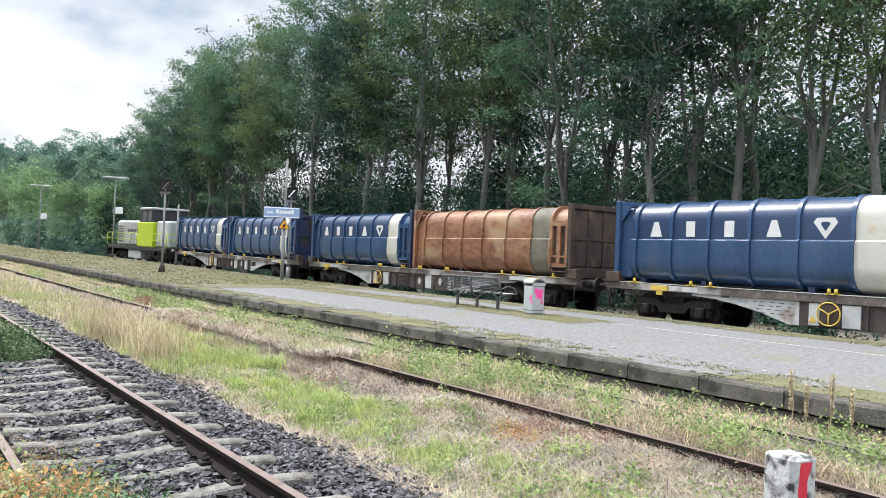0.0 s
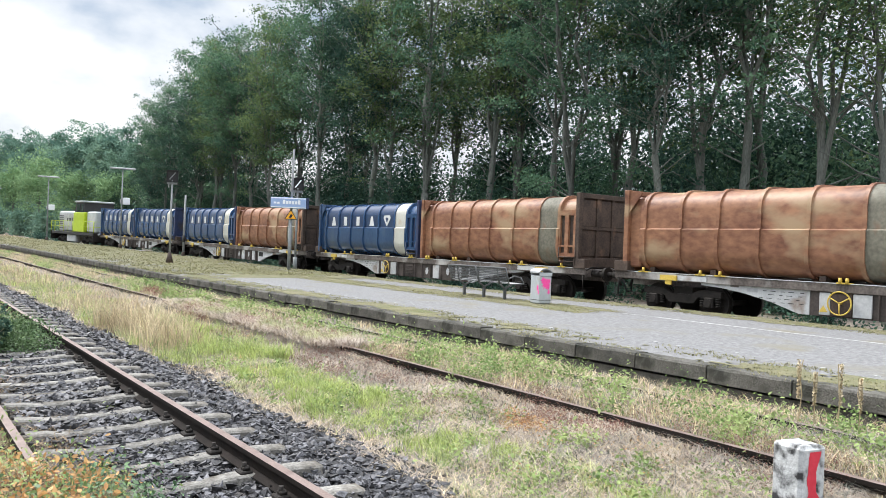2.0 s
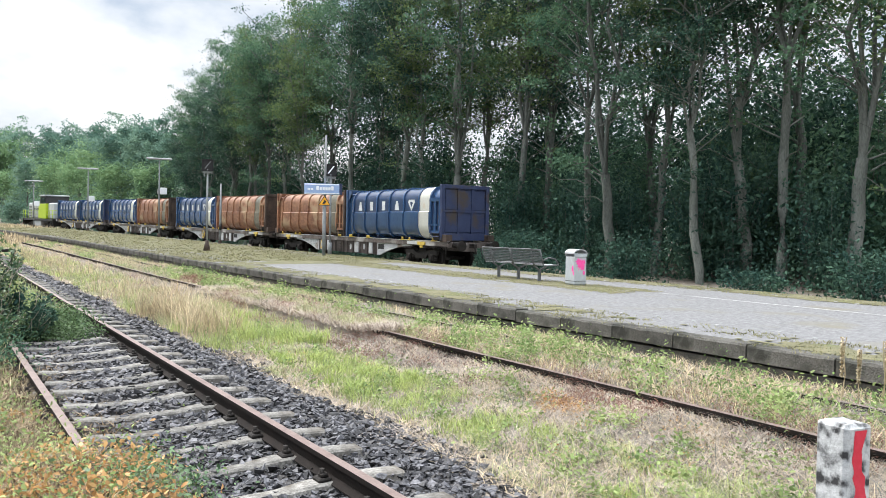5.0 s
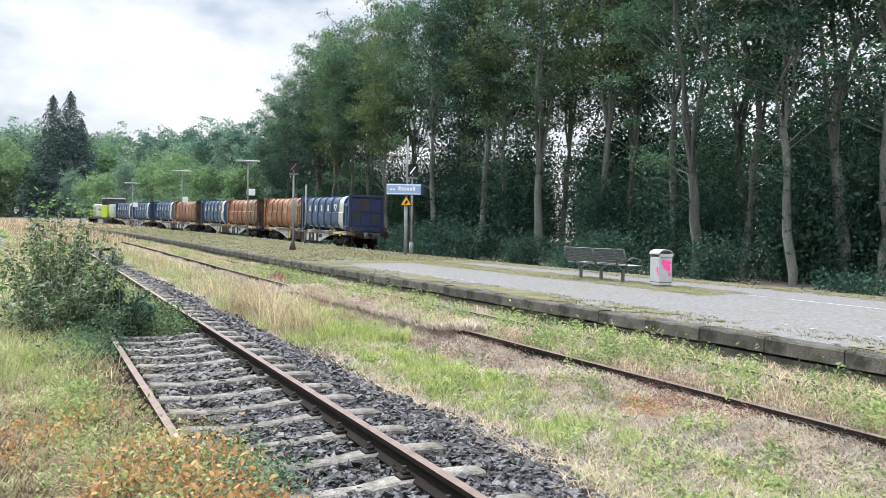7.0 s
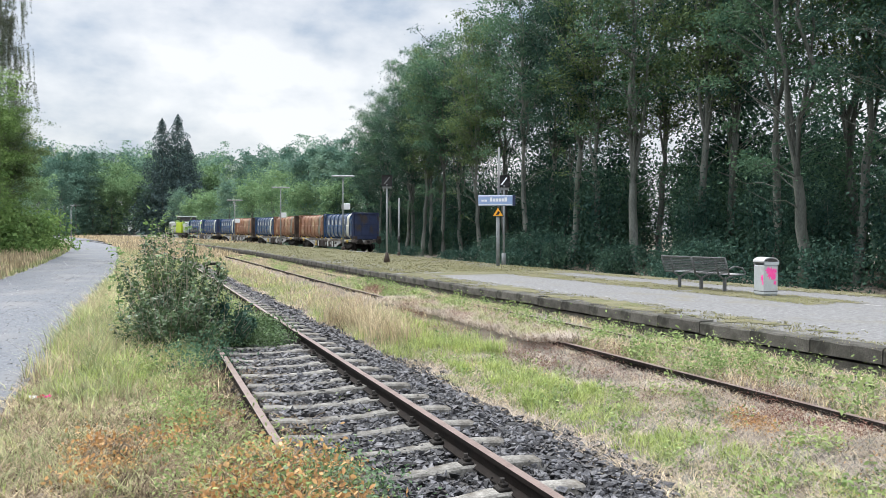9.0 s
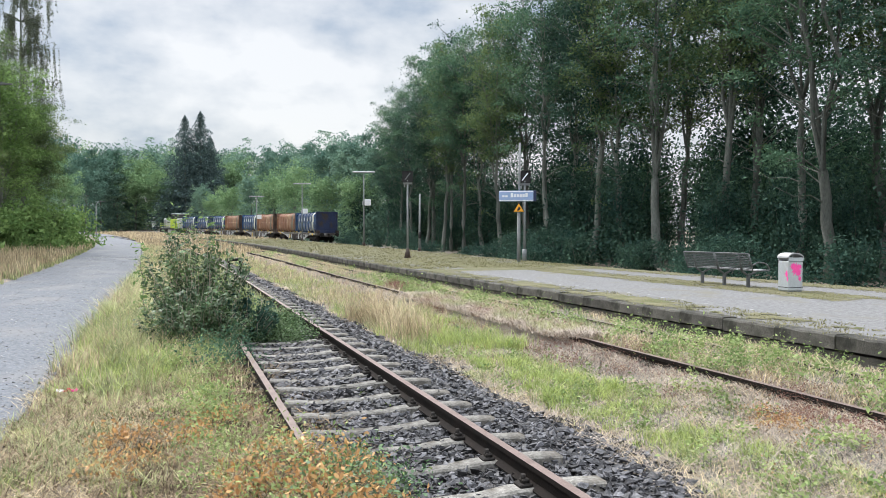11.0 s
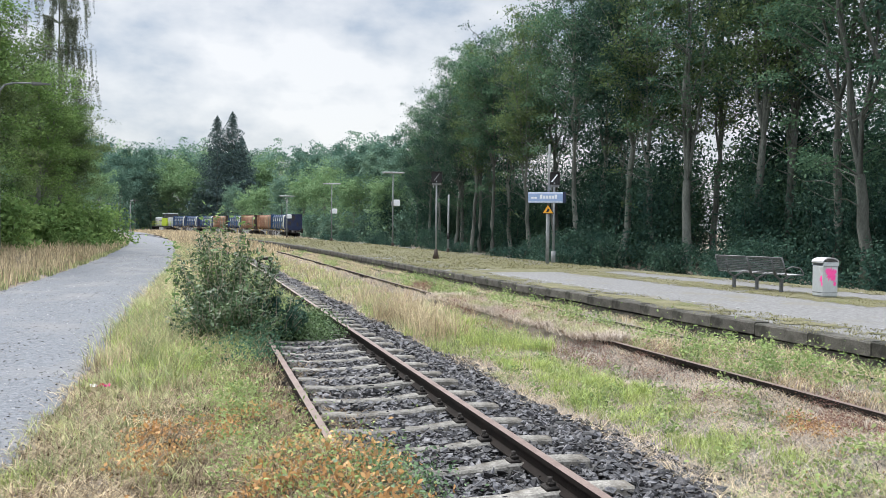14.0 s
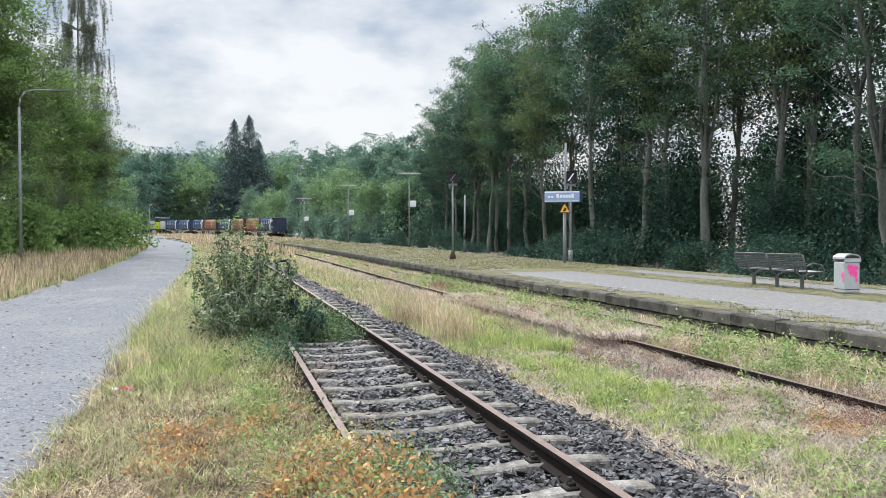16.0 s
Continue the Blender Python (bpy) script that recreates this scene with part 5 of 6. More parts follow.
def build_lamp(x, y, h, box_z):
    s = thing("platform_lamp", "slim grey platform lamp with flat head and white box", "lamp", foot(x, y, PT), "lamps along the platform")
    bm = bmesh.new()
    tube(bm, (0, 0, -0.1), (0, 0, h - 0.12), 0.075, 0.05, seg=10)
    part("post", bm, M["post_grey"], s)
    bm = bmesh.new()
    tube(bm, (0, 0, -0.1), (0, 0, 0.3), 0.17, 0.13, seg=10)
    part("base", bm, M["rust_brown"], s)
    m = Matrix.Rotation(radians(-12), 4, "Z")
    bm = bmesh.new()
    box(bm, -1.0, -0.16, h - 0.14, 1.0, 0.16, h, 0.04, m)
    part("lamp_head", bm, M["galv"], s, "flat pale lamp head")
    bm = bmesh.new()
    box(bm, 0.06, -0.12, box_z, 0.62, 0.12, box_z + 0.55, 0.03, m)
    part("loudspeaker_box", bm, M["sign_white"], s, "small white box")
    bm = bmesh.new()
    box(bm, -0.14, -0.1, box_z + 0.05, -0.05, 0.1, box_z + 0.4, 0.02, m)
    part("clamp", bm, M["galv"], s)


def build_pole(x, y, h):
    s = thing("wooden_pole", "plain weathered pole with a dark band", "pole", foot(x, y, PT))
    bm = bmesh.new()
    tube(bm, (0, 0, -0.1), (0.03, 0, h), 0.085, 0.06, seg=10)
    part("shaft", bm, M["post_grey"], s)
    bm = bmesh.new()
    tube(bm, (0.008, 0, 0.9), (0.012, 0, 1.35), 0.092, 0.09, seg=10)
    part("band", bm, M["black"], s)
    bm = bmesh.new()
    tube(bm, (0, 0, -0.1), (0, 0, 0.25), 0.12, 0.1, seg=10)
    part("base", bm, M["rust_brown"], s)


def build_marker(x, y):
    s = thing("marker_stone", "white concrete marker post stained black with red spray", "marker post", Matrix.Translation((x, y, land(x, y) - 0.1)) @ Matrix.Rotation(radians(-12), 4, "Z"))
    bm = bmesh.new()
    box(bm, -0.088, -0.088, 0, 0.088, 0.088, 1.172, 0.016)
    for v in bm.verts:
        v.co.z += 0.012 * noise.noise(v.co * 20) if v.co.z > 1 else 0
    part("post", bm, M["marker"], s)
    bm = bmesh.new()
    r2 = np.random.default_rng(5)
    z = 1.145
    l, r = [], []
    while z > 0.3:
        w = 0.026 + 0.016 * r2.random()
        c = 0.0 + 0.014 * math.sin(z * 17)
        l.append(bm.verts.new((c - w, -0.0895, z)))
        r.append(bm.verts.new((c + w, -0.0895, z)))
        z -= 0.025
    for i in range(len(l) - 1):
        bm.faces.new((l[i], l[i + 1], r[i + 1], r[i]))
    part("red_stripe", bm, M["red"], s, "red spray paint stripe")


def build_path_lamp(x, y, h, reach, label="grey street lamp beside the path"):
    s = thing("street_lamp", label, "street lamp", Matrix.Translation((x, y, land(x, y))), "street lamps along the path")
    bm = bmesh.new()
    tube(bm, (0, 0, -0.3), (0, 0, h * 0.9), 0.085, 0.055, seg=10)
    pts = [Vector((0, 0, h * 0.9)), Vector((0.05, 0, h * 0.95)), Vector((0.25, 0, h * 0.985)), Vector((0.6, 0, h)), Vector((reach, 0, h * 1.005))]
    for p, q in zip(pts, pts[1:]):
        tube(bm, p, q, 0.045, 0.04, seg=8)
    part("post", bm, M["post_grey"], s)
    bm = bmesh.new()
    vs = box(bm, reach - 0.05, -0.14, h - 0.05, reach + 0.75, 0.14, h + 0.1, 0)
    for v in vs:
        if v.co.x > reach + 0.5:
            v.co.y *= 0.6
            v.co.z = h + 0.04 + (v.co.z - h) * 0.3
    part("lamp_head", bm, M["bench"], s, "flat grey lamp head")


def build_things():
    build_bench(14.34, 17.2)
    build_bin(14.3, 14.78)
    build_sign(16.2, 34.4)
    build_signal(17.05, 35.5, 4.55, True, False)
    build_signal(12.2, 40.2, 4.75, False, True)
    build_pole(16.45, 51.3, 4.05)
    build_lamp(15.9, 65.6, 6.55, 3.55)
    build_lamp(13.85, 86.6, 6.55, 3.1)
    build_lamp(10.75, 105.3, 5.7, 2.6)
    build_marker(3.70, 1.935)
    build_path_lamp(-9.35, 41.0, 8.35, 1.5)
    build_path_lamp(-10.3, 120.0, 5.4, 0.5, "distant grey street lamp at the bend of the path")
    # litter at the edge of the path
    s = thing("litter", "crumpled red and white wrapper", "litter", Matrix.Translation((-1.12, 9.32, land(-1.12, 9.32) + 0.02)))
    r2 = np.random.default_rng(8)
    for i, k in enumerate(("sign_white", "red", "pink")):
        bm = bmesh.new()
        n = 5
        g = [[bm.verts.new((0.02 * (a - 2) + (i - 1) * 0.07, 0.018 * (b - 2), 0.02 + 0.05 * r2.random())) for b in range(n)] for a in range(n)]
        for a in range(n - 1):
            for b in range(n - 1):
                bm.faces.new((g[a][b], g[a + 1][b], g[a + 1][b + 1], g[a][b + 1]))
        part("wrapper", bm, M[k], s)
    # hand lever of the points, half lost in the weeds
    s = thing("point_lever", "rusty hand lever box beside the disused track", "lever", Matrix.Translation((2.85, 38.5, land(2.85, 38.5))))
    bm = bmesh.new()
    box(bm, -0.4, -0.15, 0.55, 0.4, 0.15, 0.68, 0.02)
    part("beam", bm, M["iron"], s)
    for x in (-0.28, 0.28):
        bm = bmesh.new()
        box(bm, x - 0.08, -0.08, -0.2, x + 0.08, 0.08, 0.56, 0.01)
        part("support", bm, M["iron"], s)


M["orange_sign"] = mat("orange_sign", (0.75, 0.34, 0.02), (0.85, 0.42, 0.03), 4, 0.5, bump=0)
M["marker"] = mat("marker_concrete", (0.3, 0.31, 0.31), (0.55, 0.56, 0.56), 14, 0.85, bump=0.8, fine=60, dirt=(0.035, 0.035, 0.036), dirt_scale=13, dirt_cover=0.5, bump_dist=0.01)
build_things()


# ---- grass and weeds ----
def blades(name, base, height, width, material, label, lean=0.35, kind="stuff"):
    """Bent grass blades, five corners each."""
    n = len(base)
    d = rng.random(n) * 2 * math.pi
    side = np.stack([-np.sin(d), np.cos(d), np.zeros(n)], 1) * (width / 2)[:, None]
    out = np.stack([np.cos(d), np.sin(d), np.zeros(n)], 1) * (height * lean * (0.3 + 1.2 * rng.random(n)))[:, None]
    up = np.zeros((n, 3))
    up[:, 2] = height
    mid = base + up * 0.55 + out * 0.3
    v = np.stack([base - side, base + side, mid + side * 0.8, mid - side * 0.8, base + up * 0.95 + out], 1).reshape(-1, 3)
    me = bpy.data.meshes.new(name)
    me.vertices.add(5 * n)
    me.vertices.foreach_set("co", v.ravel())
    k = 5 * np.arange(n)[:, None]
    idx = np.concatenate([k, k + 1, k + 2, k + 3, k + 3, k + 2, k + 4], 1).astype(np.int32).ravel()
    me.loops.add(7 * n)
    me.loops.foreach_set("vertex_index", idx)
    me.polygons.add(2 * n)
    st = np.stack([7 * np.arange(n), 7 * np.arange(n) + 4], 1).astype(np.int32).ravel()
    me.polygons.foreach_set("loop_start", st)
    me.materials.append(material)
    me.update(calc_edges=True)
    me.validate()
    return tagged(new(name, me), label, kind=kind)


def scatter(n, u0, u1, y0, y1, cover=0.5, scale=0.8, seed=0.0, tuft=1, spread=0.06, path=False, even=False):
    """Foot points in a strip of the plan, thinner with distance, in patches, in tufts."""
    pts = []
    tries = 0
    while len(pts) < n and tries < n * 6:
        tries += 1
        f = rng.random()
        y = y0 + (y1 - y0) * f if even else (y0 + 3) * ((y1 + 3) / (y0 + 3)) ** f - 3
        u = u0 + (u1 - u0) * rng.random()
        q = 0.5 + 0.5 * noise.noise((u * scale, y * scale * 0.6, seed)) + 0.3 * noise.noise((u * scale * 3.1, y * scale * 2.3, seed + 9))
        if q < 1 - cover:
            continue
        for _ in range(tuft):
            a, b = u + rng.normal() * spread, y + rng.normal() * spread
            if u0 - 0.1 < a < u1 + 0.1:
                pts.append((a - (pathbend(b) if path else bend(b)), b))
    return pts


def footed(pts, z=None):
    return np.array([(x, y, land(x, y) - 0.01 if z is None else z + rise(y)) for x, y in pts])


def grass(name, n, strip, h, w, key, label, cover=0.5, scale=0.8, seed=0.0, tuft=6, spread=0.06, lean=0.4, path=False, z=None, far_grow=0.02, even=False, ramp=None):
    p = footed(scatter(n, *strip, cover=cover, scale=scale, seed=seed, tuft=tuft, spread=spread, path=path, even=even), z)
    m = len(p)
    g = 1 + far_grow * np.clip(p[:, 1] - 4, 0, 80)
    hh = h * (0.45 + 0.9 * rng.random(m))
    if ramp:                       # lower at the near end of the strip
        hh *= np.clip((p[:, 1] - ramp[0] + 0.9 * rng.normal(size=m)) / (ramp[1] - ramp[0]), 0.22, 1)
    blades(name, p, hh, w * g * (0.6 + 0.8 * rng.random(m)), M[key], label, lean)


def weeds(name, n, strip, size, key, label, height=0.15, per=16, r=0.12, cover=0.5, scale=0.8, seed=0.0, path=False, even=False, z=None, up=0.8):
    """Low leafy weeds: clusters of small leaves."""
    f = footed(scatter(n, *strip, cover=cover, scale=scale, seed=seed, path=path, even=even), z)
    c = np.repeat(f, 2 * per, 0)
    k = len(c)
    c[:, :2] += rng.normal(size=(k, 2)) * r
    c[:, 2] += np.abs(rng.normal(size=k)) * height
    g = 1 + 0.02 * np.clip(c[:, 1] - 4, 0, 60)
    leaf_mesh(name, c, 0.6 * size * g * (0.45 + rng.random(k)), M[key], None, label, droop=0.1, kind="stuff", up=up, fine=True, wild=0.6)


def mould():
    """A low uneven bank of leaf mould that buries a stretch of rail."""
    vs, fs = [], []
    nu, ny = 12, 84
    for j in range(ny + 1):
        y = 11.2 + 8.9 * j / ny
        end = min(1, (j + 0.01) / 7, (ny - j + 0.01) / 7)
        for i in range(nu + 1):
            s = i / nu
            h = -0.2 + (0.23 + 0.04 * noise.noise((s * 3, y * 1.5, 4.0)) + 0.03 * noise.noise((s * 9, y * 6, 2.0))) * math.sin(math.pi * s) ** 0.6 * (0.55 + 0.45 * end)
            vs.append(at(5.8 + 1.05 * s, y, h))
    for j in range(ny):
        for i in range(nu):
            a = j * (nu + 1) + i
            fs.append((a, a + 1, a + nu + 2, a + nu + 1))
    mesh("leaf_mould", vs, fs, M["soil"], None, "brown leaf mould heaped over the rail", kind="stuff")


def build_plants():
    # between the path and the disused track
    grass("verge_grass", 27000, (-1.45, 0.5, 7.4, 75), 0.38, 0.011, "grass", "tall green grass along the path", 0.6, 0.9, 1, path=True, ramp=(8, 13), lean=0.9, spread=0.10, tuft=28)
    grass("verge_dry_grass", 12000, (-1.4, 0.8, 7.4, 80), 0.42, 0.009, "grass_dry", "dry grass stalks along the path", 0.6, 0.9, 2, path=True, ramp=(8, 13), lean=0.9, spread=0.12, tuft=20)
    grass("straw", 27000, (-1.45, 1.0, 2.0, 10.5), 0.08, 0.008, "grass_dry", "flattened straw on the verge", 0.75, 1.4, 3, lean=2.6, spread=0.12, tuft=14)
    # dark stalks that paint shaded gaps into the straw
    grass("verge_twigs", 16000, (-1.4, 1.4, 2.0, 12.5), 0.1, 0.011, "thatch_shade", "dead brown stalks, dark for the shade between the grass", 0.7, 1.6, 33, lean=2.4, spread=0.1)
    grass("short_grass", 5000, (-1.5, 0.8, 5.6, 10.5), 0.12, 0.008, "grass", "short grass on the verge", 0.52, 1.7, 4, lean=0.9, tuft=16, spread=0.08)
    grass("rail_side_stems", 2200, (0.45, 0.85, 6.2, 12.6), 0.13, 0.009, "thatch_shade", "dead stems beside the rail, its dark gap in their colour", 0.75, 1.3, 37, lean=0.9, spread=0.08, tuft=10, even=True)
    weeds("withered_brambles", 220, (-0.6, 1.15, 3.2, 8.0), 0.030, "weed_orange", "withered orange bramble leaves", 0.07, 18, 0.08, 0.42, 1.3, 5, up=0.1)
    grass("bramble_shade", 5000, (-0.4, 1.5, 2.6, 8.0), 0.12, 0.009, "thatch_shade", "dead bramble canes darkened for the shade between the leaves", 0.6, 1.3, 35, lean=1.4, spread=0.1)
    weeds("rail_brambles", 130, (0.3, 1.5, 2.6, 6.2), 0.036, "weed_orange", "withered brambles over the rail", 0.11, 18, 0.09, 0.5, 1.6, 35, up=0.1)
    weeds("ivy", 190, (0.1, 1.4, 3.0, 6.9), 0.026, "weed", "green ivy leaves over the rail", 0.13, 16, 0.11, 0.5, 1.3, 6)
    weeds("ivy_blue_green", 120, (0.75, 1.8, 3.2, 6.3), 0.032, "leaf_ivy", "dark ivy leaves over the rail", 0.09, 16, 0.10, 0.5, 1.3, 36)
    weeds("rail_vines", 26, (0.7, 1.0, 6.0, 11.3), 0.032, "weed", "young vines on the rail", 0.12, 12, 0.1, 0.5, 1.5, 7, even=True)
    weeds("track_sprouts", 9, (1.4, 2.2, 5.5, 9.5), 0.028, "weed", "small green sprouts in the ballast", 0.05, 14, 0.07, 0.5, 1.5, 47, even=True)
    weeds("bramble_mat", 560, (0.5, 2.3, 13.2, 16.6), 0.036, "leaf_bramble", "dark green bramble mat over the track", 0.17, 30, 0.16, 0.95, 0.4, 8, even=True)
    weeds("bramble_mat", 420, (0.1, 2.0, 16.3, 32), 0.04, "weed", "bright green weeds over the track", 0.16, 26, 0.2, 0.7, 0.4, 9)
    grass("track_end_grass", 9000, (0.2, 2.3, 16.5, 60), 0.35, 0.008, "grass", "grass over the end of the track", 0.7, 0.6, 29, lean=0.7)
    grass("verge_lush", 9000, (-1.3, 0.6, 8.0, 22), 0.3, 0.009, "lush", "bright green grass tufts along the path", 0.45, 1.1, 91, path=True, lean=0.8, spread=0.09, tuft=40, ramp=(7, 13))
    weeds("verge_weeds", 60, (-0.1, 0.5, 6.5, 12.5), 0.03, "weed", "leafy green weeds along the path", 0.16, 26, 0.12, 0.5, 1.0, 92, even=True)
    weeds("verge_nettles", 60, (0.3, 0.95, 10.2, 13.4), 0.034, "leaf", "dark green nettles below the bush", 0.24, 30, 0.13, 0.65, 1.0, 93, even=True)
    grass("verge_sprigs", 1300, (-1.4, 1.0, 2.6, 6.5), 0.12, 0.009, "lush", "small green sprigs in the straw", 0.4, 1.8, 94, lean=0.9, spread=0.06, tuft=20)
    # round the start and behind it
    grass("near_straw", 7000, (-1.45, 0.8, -7.0, 2.2), 0.08, 0.008, "grass_dry", "flattened straw on the verge", 0.75, 1.4, 51, lean=2.6, spread=0.12, tuft=14, even=True)
    grass("near_stalks", 5000, (-1.4, 0.8, -7.0, 2.2), 0.1, 0.01, "thatch_shade", "dead brown stalks, dark for the shade between the grass", 0.7, 1.6, 52, lean=2.2, spread=0.1, even=True)
    grass("near_grass", 4000, (3.8, 8.6, -7.0, 2.2), 0.1, 0.009, "grass", "patchy green grass between the tracks", 0.5, 1.3, 53, lean=1.2, spread=0.07, tuft=14, even=True)
    grass("near_twigs", 9000, (3.6, 8.6, -7.0, 2.2), 0.08, 0.008, "twig", "pale dead twigs between the tracks", 0.75, 1.1, 54, lean=2.6, spread=0.1, even=True)
    # shoulder of the disused track and the strip to the overgrown one
    grass("meadow_grass", 11000, (3.75, 5.2, 2.0, 70), 0.10, 0.009, "grass", "patchy green grass between the tracks", 0.42, 1.3, 10, lean=1.2, spread=0.07, tuft=14)
    grass("meadow_straw", 36000, (3.6, 6.3, 1.8, 80), 0.075, 0.007, "grass_dry", "straw and dead grass between the tracks", 0.6, 0.8, 11, lean=2.4, spread=0.1)
    grass("dead_twigs", 34000, (3.6, 6.35, 1.8, 40), 0.08, 0.007, "twig", "grey brown dead twigs beside the rail", 0.75, 1.1, 31, lean=2.6, spread=0.1)
    grass("dead_stalks", 16000, (3.9, 8.6, 2.0, 34), 0.11, 0.006, "bark", "dark dead stalks over the verge", 0.7, 1.3, 81, lean=2.0, spread=0.12, tuft=10)
    grass("track_twigs", 16000, (6.4, 8.6, 1.8, 34), 0.09, 0.007, "twig", "grey dead twigs on the overgrown track", 0.75, 1.1, 82, lean=2.4, spread=0.1)
    grass("tall_grass", 1700, (3.75, 5.3, 12.5, 62), 0.62, 0.007, "grass_dry", "tall dry grass beside the track", 0.5, 0.8, 12, tuft=22, spread=0.22, lean=0.9)
    grass("tall_green_grass", 4500, (3.7, 5.6, 11.5, 62), 0.24, 0.008, "grass", "tall green grass beside the track", 0.55, 0.8, 13, tuft=40, spread=0.16, lean=0.8)
    grass("tall_fresh_grass", 5500, (3.7, 5.6, 11.5, 62), 0.2, 0.008, "lush", "fresh green grass beside the track", 0.55, 0.8, 14, tuft=40, spread=0.14, lean=0.8)
    grass("lush_tufts", 4200, (4.1, 5.1, 7.6, 10.6), 0.14, 0.009, "lush", "lush bright green grass tufts", 0.7, 1.2, 71, tuft=60, spread=0.07, lean=0.8, even=True)
    grass("lush_tufts", 4200, (4.0, 5.1, 3.4, 7.8), 0.1, 0.008, "lush", "lush bright green grass tufts", 0.5, 1.2, 72, tuft=60, spread=0.07, lean=0.8, even=True)
    grass("lush_tufts", 3000, (4.2, 5.3, 10.5, 16), 0.2, 0.01, "lush", "lush bright green grass tufts", 0.6, 1.2, 73, tuft=50, spread=0.08, lean=0.7, even=True)
    grass("tall_clump", 1300, (3.7, 4.6, 13.0, 17.0), 0.6, 0.007, "grass_dry", "tall clump of yellow green grass", 0.8, 1.0, 74, tuft=40, spread=0.22, lean=0.9, even=True)
    grass("bare_twigs", 16000, (5.1, 6.28, 2.2, 30), 0.07, 0.008, "twig", "pale dead twigs on bare ground beside the rail", 0.85, 1.1, 39, lean=2.6, spread=0.1)
    weeds("meadow_weeds", 240, (3.9, 5.6, 2.2, 34), 0.022, "weed", "leafy green weeds", 0.06, 16, 0.09, 0.42, 0.9, 14)
    weeds("red_weeds", 55, (5.85, 6.2, 5.0, 6.2), 0.014, "weed_red", "dark red withered weeds beside the rail", 0.05, 40, 0.07, 0.85, 0.9, 61, even=True)
    weeds("red_weeds", 120, (6.2, 7.1, 12.2, 15.5), 0.016, "weed_red", "red brown withered weeds beside the rail", 0.07, 40, 0.1, 0.8, 0.9, 62, even=True)
    weeds("red_weeds", 60, (5.7, 6.3, 16, 18), 0.018, "weed_red", "red brown withered weeds beside the rail", 0.12, 40, 0.1, 0.8, 0.9, 63, even=True)
    weeds("red_weeds", 60, (6.6, 7.3, 22.5, 25), 0.02, "weed_red", "red brown withered weeds beside the rail", 0.1, 40, 0.1, 0.8, 0.9, 64, even=True)
    weeds("orange_weeds", 40, (5.5, 5.85, 5.5, 6.6), 0.02, "weed_orange", "withered orange weeds beside the rail", 0.04, 24, 0.08, 0.8, 0.9, 65, even=True)
    weeds("leafy_plants", 130, (6.45, 8.25, 2.8, 30), 0.042, "weed", "leafy green plants on the overgrown track", 0.13, 50, 0.10, 0.75, 0.9, 66)
    weeds("leafy_plants", 90, (3.9, 5.8, 3.0, 20), 0.036, "weed", "leafy green plants between the tracks", 0.08, 50, 0.09, 0.75, 0.9, 67)
    weeds("red_weeds", 240, (5.2, 6.9, 3.0, 28), 0.013, "weed_red", "withered red brown weeds", 0.08, 60, 0.12, 0.42, 0.55, 15)
    weeds("orange_weeds", 70, (4.4, 6.2, 3, 20), 0.02, "weed_orange", "withered orange weeds", 0.04, 16, 0.08, 0.4, 0.9, 16)
    # dead plants heaped over the rail
    mould()
    grass("rail_debris", 12000, (5.85, 6.75, 10.9, 20.2), 0.11, 0.008, "twig", "dead stalks heaped over the rail", 0.9, 1.2, 83, lean=2.0, spread=0.08, z=0.0, even=True)
    grass("rail_debris_straw", 5000, (5.95, 6.7, 11.4, 19.8), 0.09, 0.008, "grass_dry", "straw heaped over the rail", 0.7, 1.2, 84, lean=1.6, spread=0.08, z=0.0, even=True)
    grass("rail_tufts", 3000, (6.0, 6.7, 11.5, 19.5), 0.15, 0.008, "grass", "green tufts over the buried rail", 0.45, 1.2, 85, lean=0.9, spread=0.07, tuft=18, z=0.0, even=True)
    weeds("red_weeds", 90, (5.9, 6.7, 11.5, 19.0), 0.015, "weed_red", "withered red brown weeds over the rail", 0.08, 40, 0.1, 0.6, 0.9, 86, even=True, z=0.0)
    # over the overgrown track
    weeds("track_weeds", 300, (6.42, 8.5, 2.2, 60), 0.03, "weed", "green weeds on the overgrown track", 0.11, 22, 0.10, 0.42, 0.7, 17)
    weeds("track_bush_weeds", 110, (6.5, 8.1, 2.5, 30), 0.03, "leaf_light", "leafy sprouts on the overgrown track", 0.14, 20, 0.09, 0.4, 0.9, 27)
    grass("track_grass", 26000, (6.45, 8.68, 1.8, 95), 0.14, 0.009, "grass_dry", "dry grass on the overgrown track", 0.62, 0.7, 18, lean=1.2, spread=0.09)
    grass("track_green_grass", 5500, (6.4, 8.6, 2.2, 95), 0.13, 0.009, "grass", "green grass on the overgrown track", 0.58, 0.7, 19, lean=0.8, spread=0.08)
    # moss and grass on the platform
    grass("platform_grass", 12000, (16.1, 17.33, 4, 36), 0.03, 0.010, "moss", "mossy grass along the platform edge", 0.85, 0.6, 20, lean=0.9, z=PT - 0.01, far_grow=0.03)
    grass("platform_grass", 10000, (13.1, 14.9, 12.4, 36), 0.035, 0.010, "moss", "mossy grass in a strip on the platform", 0.8, 0.6, 21, lean=0.9, z=PT - 0.01, far_grow=0.03)
    grass("platform_grass", 9000, (8.74, 10.1, 3.0, 40), 0.03, 0.012, "moss", "moss and straw behind the kerb", 0.62, 0.9, 22, lean=1.2, z=PT - 0.01, far_grow=0.03)
